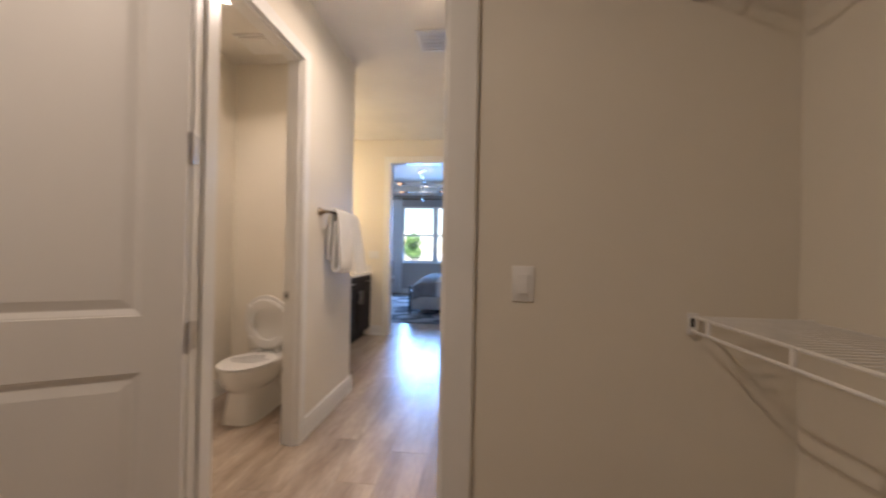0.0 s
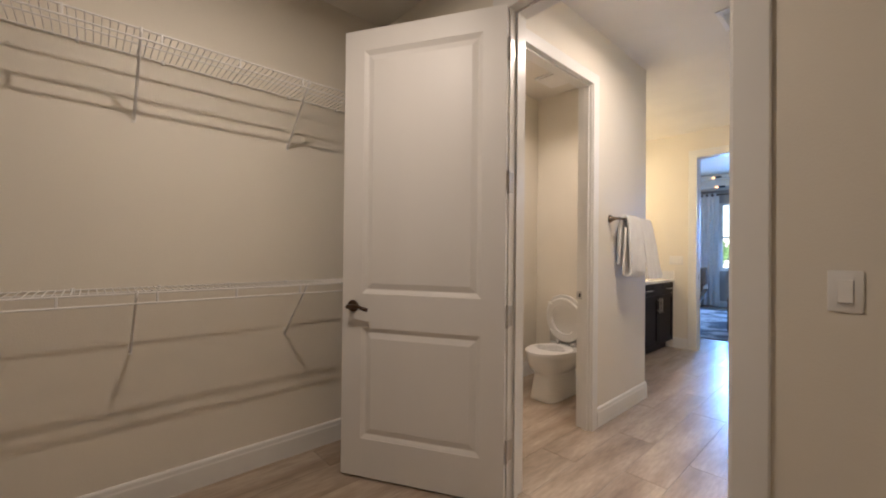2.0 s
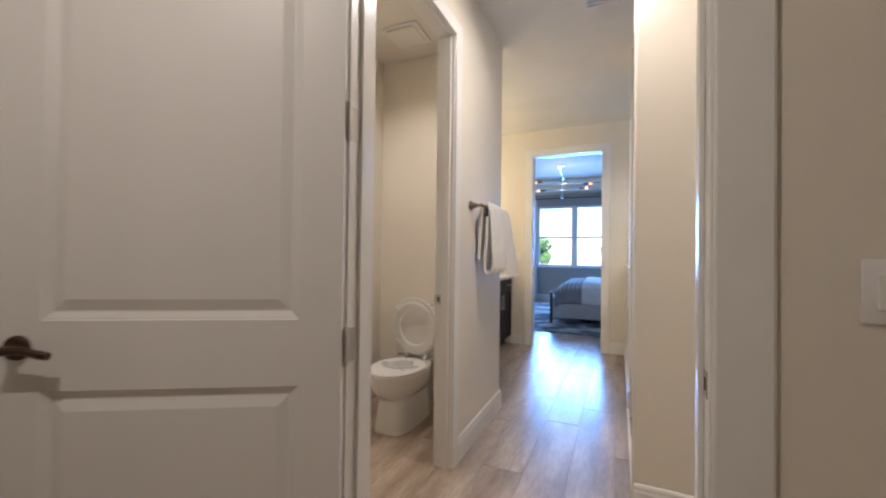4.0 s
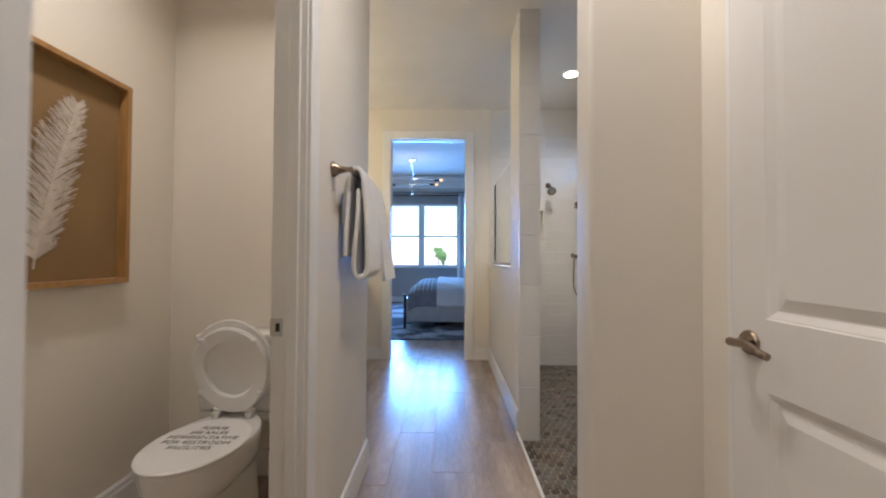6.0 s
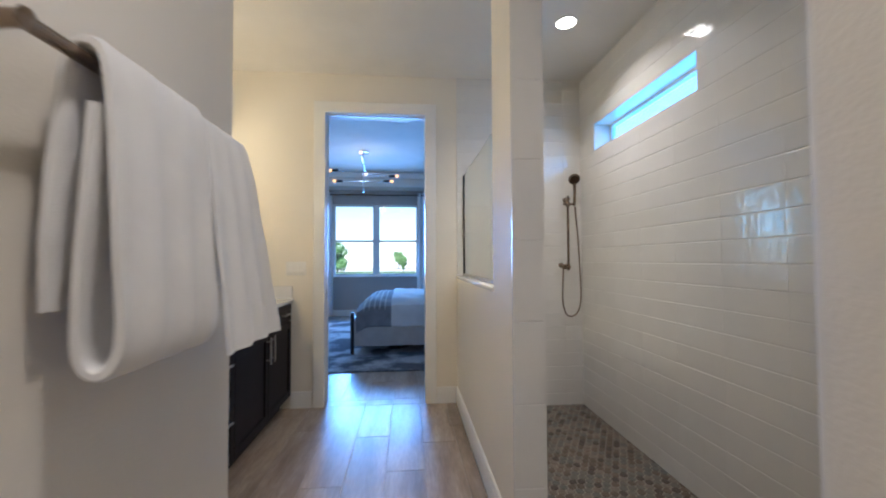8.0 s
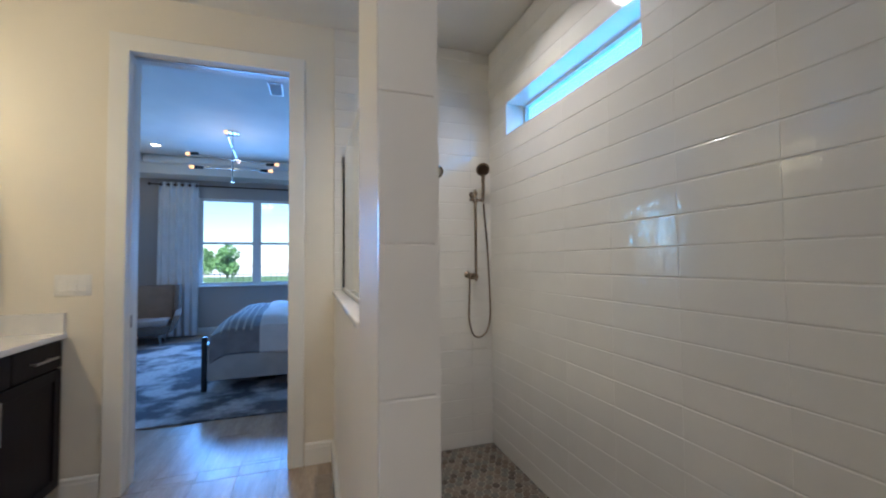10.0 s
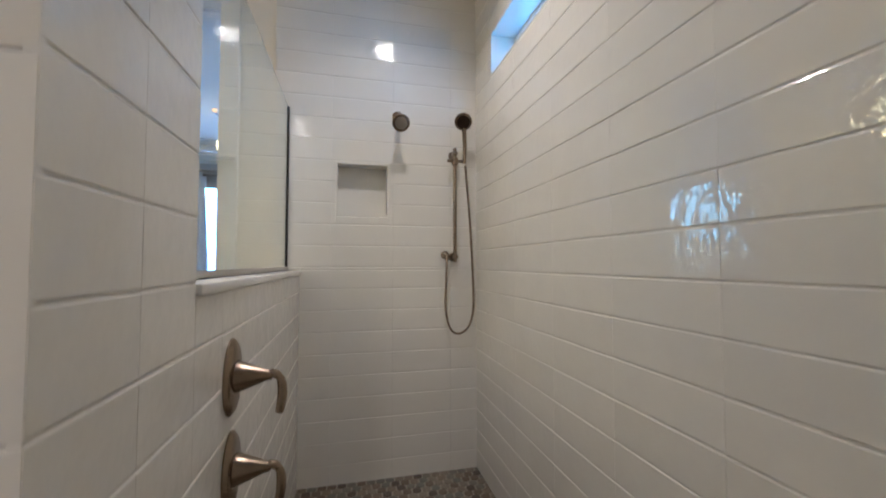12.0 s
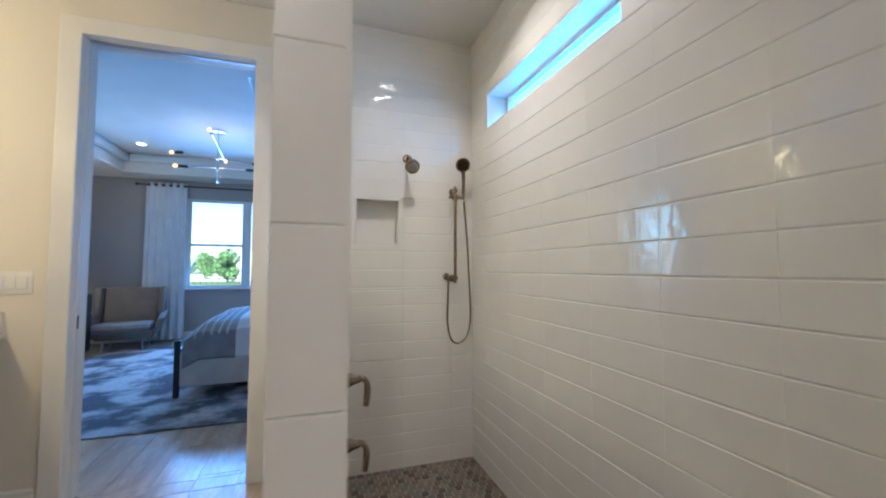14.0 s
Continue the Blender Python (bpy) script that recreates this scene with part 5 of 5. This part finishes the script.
# chandelier with crossed arms
CHX, CHY = -1.02, 9.85
ch = thing("chandelier", pose(CHX, CHY, TRAY), "chrome sputnik chandelier with crossed arms and bare bulbs, lit", "chandelier")
bm = bmesh.new()
lathe(bm, [(0, 0), (0.085, 0), (0.085, -0.025), (0.02, -0.03), (0, -0.03)], 28)
part("canopy", bm, CHROME, ch, "", True)
bm = bmesh.new()
tube(bm, [(0, 0, -0.02), (0, 0, -0.66)], 0.009, 10)
lathe(bm, [(0, -0.03), (0.020, -0.03), (0.020, 0.03), (0, 0.03)], 14, pose(0, 0, -0.66))
part("stem", bm, CHROME, ch, "", True)
for ang, z, ln in ((4, -0.505, 0.41), (-14, -0.37, 0.52), (92, -0.22, 0.48)):
    a = radians(ang)
    d = Vector((math.cos(a), math.sin(a), 0))
    bm = bmesh.new()
    lathe(bm, [(0, -0.022), (0.018, -0.022), (0.018, 0.022), (0, 0.022)], 14, pose(0, 0, z))
    tilt = {4: -0.01, -14: 0.07, 92: 0.05}[ang]
    tube(bm, [(-d * ln) + Vector((0, 0, z + tilt)), (d * ln) + Vector((0, 0, z - tilt))], 0.007, 10)
    arm = part("arm", bm, CHROME, ch, "", True)
    for s in (-1, 1):
        e = d * ln * s + Vector((0, 0, z - tilt * s))
        turn = Matrix.Translation(e) @ (d * s).to_track_quat("Z", "Y").to_matrix().to_4x4()
        bm = bmesh.new()
        lathe(bm, [(0, -0.075), (0.021, -0.07), (0.021, 0.03), (0.016, 0.035), (0, 0.035)], 14, turn)
        sk = part("socket", bm, BLACKM, arm, "", True)
        bm = bmesh.new()
        lathe(bm, [(0, 0.03), (0.014, 0.035), (0.022, 0.055), (0.025, 0.072), (0.018, 0.090), (0, 0.096)], 18, turn)
        part("bulb", bm, BULB, arm, "lit globe bulb", True)
lamp("chandelier_glow", "POINT", pose(CHX, CHY, TRAY - 0.42), 1.6, WARM, 0.12)
can_light(-2.22, 10.80, TRAY - 0.001, "round recessed ceiling light, lit, in the bedroom tray", 0.075)

# ---- outside ----
def tree(x, y, h, w, seed):
    rng = random.Random(seed)
    t = thing("tree", pose(x, y, -0.41), "leafy green tree on the far side of the lawn", "tree", "trees beyond the lawn")
    bm = bmesh.new()
    tube(bm, [(0, 0, 0), (0.05, 0.02, h * 0.25), (0.0, 0.05, h * 0.5), (0.1, 0, h * 0.85)], 0.1, 8, [h * 0.03, h * 0.024, h * 0.017, h * 0.006])
    for k in range(7):
        a, z = rng.uniform(0, 6.3), h * rng.uniform(0.3, 0.7)
        tube(bm, [(0, 0, z), (math.cos(a) * w * 0.5, math.sin(a) * w * 0.5, z + h * 0.16)], 0.05, 6, [h * 0.010, h * 0.004])
    part("trunk", bm, BARK, t, "", True)
    bm = bmesh.new()
    clumps = [(Vector((rng.uniform(-0.55, 0.55) * w, rng.uniform(-0.55, 0.55) * w, h * rng.uniform(0.20, 0.82))), rng.uniform(0.30, 0.52) * w) for _ in range(13)]
    for k in range(2000):
        c, cr = clumps[k % 13]
        q = Vector((rng.gauss(0, 1), rng.gauss(0, 1), rng.gauss(0, 1))).normalized() * cr * rng.uniform(0.3, 1.0) ** 0.5
        p = c + Vector((q.x, q.y, q.z * 1.15))
        s = rng.uniform(0.16, 0.32) * h / 6
        q = Euler((rng.uniform(0, 3), rng.uniform(0, 3), rng.uniform(0, 3))).to_matrix()
        for vs in (((-s, 0, 0), (0, -s * 0.5, 0), (s, 0, 0), (0, s * 0.5, s * 0.3)), ((0, -s, 0), (s * 0.5, 0, s * 0.2), (0, s, 0), (-s * 0.5, 0, 0))):
            bm.faces.new([bm.verts.new(p + q @ Vector(v)) for v in vs])
    tagged(part("crown", bm, LEAF, t), kind="stuff")


tree(-9.9, 58.0, 4.1, 1.55, 1)
tree(-0.9, 60.0, 2.4, 0.75, 2)
tree(-1.9, 74.0, 3.4, 1.3, 3)
tree(3.4, 62.0, 3.6, 1.4, 6)
tree(-17.0, 78.0, 4.4, 2.2, 4)
setting("field", boxes((-200, 62, -0.405, 200, 330, -0.395)), mat("dry_field", (0.52, 0.49, 0.42), 0.95, vary=0.06, scale=0.3, fine=0.15, fine_scale=6), "pale sunlit dry field beyond the lawn", "ground")
hedge = bmesh.new()
rng = random.Random(12)
for k in range(1300):
    p = Vector((rng.uniform(-78, -26), 150 + rng.uniform(-2, 2), rng.uniform(-0.4, 4.6) * (0.7 + 0.3 * math.sin(k))))
    s = rng.uniform(0.5, 1.1)
    q = Euler((rng.uniform(0, 3), rng.uniform(0, 3), rng.uniform(0, 3))).to_matrix()
    hedge.faces.new([hedge.verts.new(p + q @ Vector(v)) for v in ((-s, 0, 0), (0, -s, 0.2), (s, 0, 0), (0, s, 0))])
# distance haze is put into the paler leaf colour
tagged(part("far_trees", hedge, mat("hazy_far_leaf", (0.34, 0.46, 0.33), 0.9, vary=0.15, scale=0.1)), "line of trees along the horizon", "trees", kind="stuff")
fence = thing("garden_fence", pose(-1.0, 30.0, -0.41), "low dark metal fence across the lawn", "fence")
for z in (0.25, 1.05):
    part("rail", boxes((-9, -0.015, z, 9, 0.015, z + 0.03)), FENCEM, fence)
for k in range(60):
    x = -9 + k * 0.305
    part("picket", boxes((x - 0.008, -0.008, 0.0, x + 0.008, 0.008, 1.15)), FENCEM, fence)

# ---- wall tiles ----
def tile_mesh(w, h, t, name="tile"):
    bm = bmesh.new()
    b, c = 0.0033, 0.0003
    back = [(-w / 2, 0, -h / 2), (w / 2, 0, -h / 2), (w / 2, 0, h / 2), (-w / 2, 0, h / 2)]
    mid = [(x, -t + 0.0030, z) for x, _, z in back]
    soft = [(x - math.copysign(c * 0.5, x), -t + 0.0009, z - math.copysign(b * 0.42, z)) for x, _, z in back]
    front = [(x - math.copysign(c, x), -t, z - math.copysign(b, z)) for x, _, z in back]
    loft(bm, [back, mid, soft, front], cap0=False)
    return mesh(name, bm, TILE)


TILES = {}


def tile_wall(parent, m, u0, u1, v0, v1, row, length, phase, holes=(), zorg=0.0):
    """Lay tiles over u0..u1 (along) and v0..v1 (up) in the frame m, whose -y looks out of the wall."""
    g = 0.0024
    rows = []
    v = zorg + math.floor((v0 - zorg) / row) * row
    while v < v1 - 0.004:
        a, b = max(v, v0), min(v + row, v1)
        if b - a > 0.012:
            rows.append((a, b))
        v += row
    for r, (a, b) in enumerate(rows):
        off = phase[r % len(phase)]
        u = u0 - ((u0 - off) % length)
        while u < u1 - 0.004:
            c, d = max(u, u0), min(u + length, u1)
            u += length
            if d - c < 0.012:
                continue
            cells = [(c, d, a, b)]
            for h0, h1, k0, k1 in holes:
                nxt = []
                for c0, d0, a0, b0 in cells:
                    if d0 <= h0 or c0 >= h1 or b0 <= k0 or a0 >= k1:
                        nxt.append((c0, d0, a0, b0))
                        continue
                    if c0 < h0:
                        nxt.append((c0, h0, a0, b0))
                    if d0 > h1:
                        nxt.append((h1, d0, a0, b0))
                    cm, dm = max(c0, h0), min(d0, h1)
                    if a0 < k0:
                        nxt.append((cm, dm, a0, k0))
                    if b0 > k1:
                        nxt.append((cm, dm, k1, b0))
                cells = nxt
            for c0, d0, a0, b0 in cells:
                w, h = round(d0 - c0 - 0.0003, 4), round(b0 - a0 - g, 4)
                if w < 0.008 or h < 0.008:
                    continue
                key = (w, h)
                if key not in TILES:
                    TILES[key] = tile_mesh(w, h, TS - 0.003)
                ob = new("tile", TILES[key])
                ob.parent = parent
                rng_t = random.Random(hash((round(c0, 3), round(a0, 3))) & 0xffff)
                ob.matrix_basis = m @ pose((c0 + d0) / 2, -0.003, (a0 + b0) / 2 + rng_t.uniform(-0.0007, 0.0007), rng_t.uniform(-0.22, 0.22), 0, rng_t.uniform(-0.09, 0.09))


def tile_base(name, items, label):
    return setting(name, boxes(*items), TGROUT, label, "wall tiles")


ROW, LEN = 0.1139, 0.333
ROWB = 0.1165   # back wall courses
# back wall, with its niche
back_wall = tile_base("tiles_shower_back", ((XHF - 0.012, YB - 0.0106, -0.058, XS, YB - 0.0005, NZ0), (XHF - 0.012, YB - 0.0106, NZ1, XS, YB - 0.0005, CEIL), (XHF - 0.012, YB - 0.0106, NZ0, NX0, YB - 0.0005, NZ1), (NX1, YB - 0.0106, NZ0, XS, YB - 0.0005, NZ1), (HX0 + 0.001, YB - 0.0106, LEDGE + 0.022, XHF - 0.012, YB - 0.0005, CEIL)), "glossy white tiles on the shower's back wall")
tile_wall(back_wall, pose(0, YB - 0.0005, 0), HX0 + 0.001, XSF, LEDGE + 0.024, CEIL - 0.001, ROWB, LEN, (0.441,), ((NX0, NX1, NZ0, NZ1),), zorg=-0.067)
tile_wall(back_wall, pose(0, YB - 0.0005, 0), XHF, XSF, -0.057, LEDGE + 0.024, ROWB, LEN, (0.441,), (), zorg=-0.067)
# east wall
east = tile_base("tiles_shower_east", ((XS - 0.0106, WY1, -0.058, XS - 0.0005, SW0, CEIL), (XS - 0.0106, SW1, -0.058, XS - 0.0005, YB - 0.003, CEIL), (XS - 0.0106, SW0, -0.058, XS - 0.0005, SW1, SZ0), (XS - 0.0106, SW0, SZ1, XS - 0.0005, SW1, CEIL)), "glossy white tiles on the shower's long wall")
tile_wall(east, pose(XS - 0.0005, 0, 0, 0, 0, -90), -YBF, -WY1, -0.057, CEIL - 0.001, ROW, LEN, (-5.010,), ((-SW1, -SW0, SZ0, SZ1),), zorg=-0.0592)
# half wall and pier, shower side
half = tile_base("tiles_half_wall", ((HX1 + 0.0005, 4.778, -0.058, HX1 + 0.0106, PIER1, CEIL), (HX1 + 0.0005, PIER1, -0.058, HX1 + 0.0106, YB - 0.0106, LEDGE)), "glossy white tiles on the half wall")
tile_wall(half, pose(HX1 + 0.0005, 0, 0, 0, 0, 90), 4.778, PIER1, -0.057, CEIL - 0.001, ROW, LEN, (4.957,), (), zorg=-0.0592)
tile_wall(half, pose(HX1 + 0.0005, 0, 0, 0, 0, 90), PIER1, YBF, -0.057, LEDGE, ROW, LEN, (4.957,), (), zorg=-0.0592)
# pier's end
pier = tile_base("tiles_pier", ((HX0 + 0.001, 4.7805, -0.058, HX1, 4.7895, CEIL),), "tall white tiles on the pier's end")
tile_wall(pier, pose(0, 4.7895, 0), HX0 - 0.001, XHF, -0.057, CEIL - 0.001, 0.333, 0.5, (HX0 - 0.001,), (), zorg=-0.036)
# wing wall, shower side
wing = tile_base("tiles_wing", ((HX0 + 0.02, WY1 + 0.0005, -0.058, XSF, WY1 + 0.0106, CEIL),), "glossy white tiles on the end wall")
tile_wall(wing, pose(0, WY1 + 0.0005, 0, 0, 0, 180), -XSF, -(HX0 + 0.02), -0.057, CEIL - 0.001, ROW, LEN, (-1.1,), (), zorg=-0.0592)
niche = setting("wall_niche", boxes((NX0 + 0.001, YB - TS, NZ0 + 0.001, NX0 + 0.010, YB + 0.088, NZ1 - 0.001), (NX1 - 0.010, YB - TS, NZ0 + 0.001, NX1 - 0.001, YB + 0.088, NZ1 - 0.001), (NX0 + 0.010, YB - TS, NZ0 + 0.001, NX1 - 0.010, YB + 0.088, NZ0 + 0.012),
                (NX0 + 0.010, YB - TS, NZ1 - 0.010, NX1 - 0.010, YB + 0.088, NZ1 - 0.001), (NX0 + 0.010, YB + 0.080, NZ0 + 0.012, NX1 - 0.010, YB + 0.088, NZ1 - 0.010)), TILE, "recessed square niche in the shower's back wall", "niche")

# ---- hexagon tiles of the shower floor ----
def hex_ring(r, z, cx=0.0, cy=0.0):
    """A hexagon with its corners worn round."""
    out = []
    for i in range(6):
        a = radians(30 + 60 * i)
        for d in (-9, 9):
            out.append((cx + r * 0.955 * math.cos(a + radians(d)), cy + r * 0.955 * math.sin(a + radians(d)), z))
    return out


PITCH = 0.0505
R = (PITCH - 0.0066) / 2 / math.cos(radians(30))
bm = bmesh.new()
loft(bm, [hex_ring(R, 0), hex_ring(R, 0.0035), hex_ring(R - 0.0015, 0.005)], cap0=False)
HEXMESH = mesh("hex_tile", bm, HEX)
pan = bpy.data.objects["shower_pan"]
cells = []
j = 0
y = WY1 + 0.03
while y < YB + 0.004:
    x = HX0 - 0.015 + (PITCH / 2 if j % 2 else 0)
    while x < XSF + 0.02:
        if not (y > 4.765 and x < XHF - 0.02) and not (y < 3.95 and x > 0.29):
            cells.append((x, y))
        x += PITCH
    y += PITCH * math.cos(radians(30))
    j += 1
near = [c for c in cells if c[1] > 5.70]
near.sort(key=lambda c: -c[1])
near = near[:298]
nearset = set(near)
for x, y in near:
    ob = new("hex_tile", HEXMESH)
    ob.parent = pan
    ob.matrix_basis = pose(x, y, -0.0582)
bm = bmesh.new()
for x, y in cells:
    if (x, y) not in nearset:
        loft(bm, [hex_ring(R, -0.0582, x, y), hex_ring(R, -0.0545, x, y), hex_ring(R - 0.0015, -0.0532, x, y)], cap0=False)
tagged(part("hex_tiles", bm, HEXI, pan), kind="stuff")

# ---- floor planks ----
PW, PL = 0.2265, 1.22
PLANKS = {}


def plank(x0, x1, y0, y1):
    w, l_ = round(x1 - x0 - 0.0034, 4), round(y1 - y0 - 0.0034, 4)
    if w < 0.015 or l_ < 0.02:
        return
    if (w, l_) not in PLANKS:
        bm = bmesh.new()
        e = 0.0009
        loft(bm, [[(-w / 2, -l_ / 2, -0.0118), (w / 2, -l_ / 2, -0.0118), (w / 2, l_ / 2, -0.0118), (-w / 2, l_ / 2, -0.0118)],
                  [(-w / 2, -l_ / 2, -e), (w / 2, -l_ / 2, -e), (w / 2, l_ / 2, -e), (-w / 2, l_ / 2, -e)],
                  [(-w / 2 + e, -l_ / 2 + e, 0), (w / 2 - e, -l_ / 2 + e, 0), (w / 2 - e, l_ / 2 - e, 0), (-w / 2 + e, l_ / 2 - e, 0)]], cap0=False)
        PLANKS[(w, l_)] = mesh("plank", bm, PLANK)
    ob = new("plank", PLANKS[(w, l_)])
    ob.parent = FLOOR
    ob.matrix_basis = pose((x0 + x1) / 2, (y0 + y1) / 2, 0)


def lay(x0, x1, y0, y1):
    i0 = math.floor((x0 + 0.178) / PW)
    x = -0.178 + i0 * PW
    i = i0
    while x < x1 - 0.001:
        start = (0.10, 0.62, 0.355, 0.855, 0.22, 0.98)[i % 6] - 4.0
        y = start + math.floor((y0 - start) / PL) * PL
        while y < y1 - 0.001:
            plank(max(x, x0), min(x + PW, x1), max(y, y0), min(y + PL, y1))
            y += PL
        x += PW
        i += 1


lay(XW, 1.31, -1.20, YC2)
lay(XW, HX0 - 0.018, YC2, YB)
lay(HX0 - 0.018, LX, YC2, WY0)
lay(DX0, DX1, YB, YB2)
lay(BXW, BXE, YB2, 7.60)
lay(BXW, -2.60, 7.60, WYN)
lay(-2.60, BXE, 11.18, WYN)
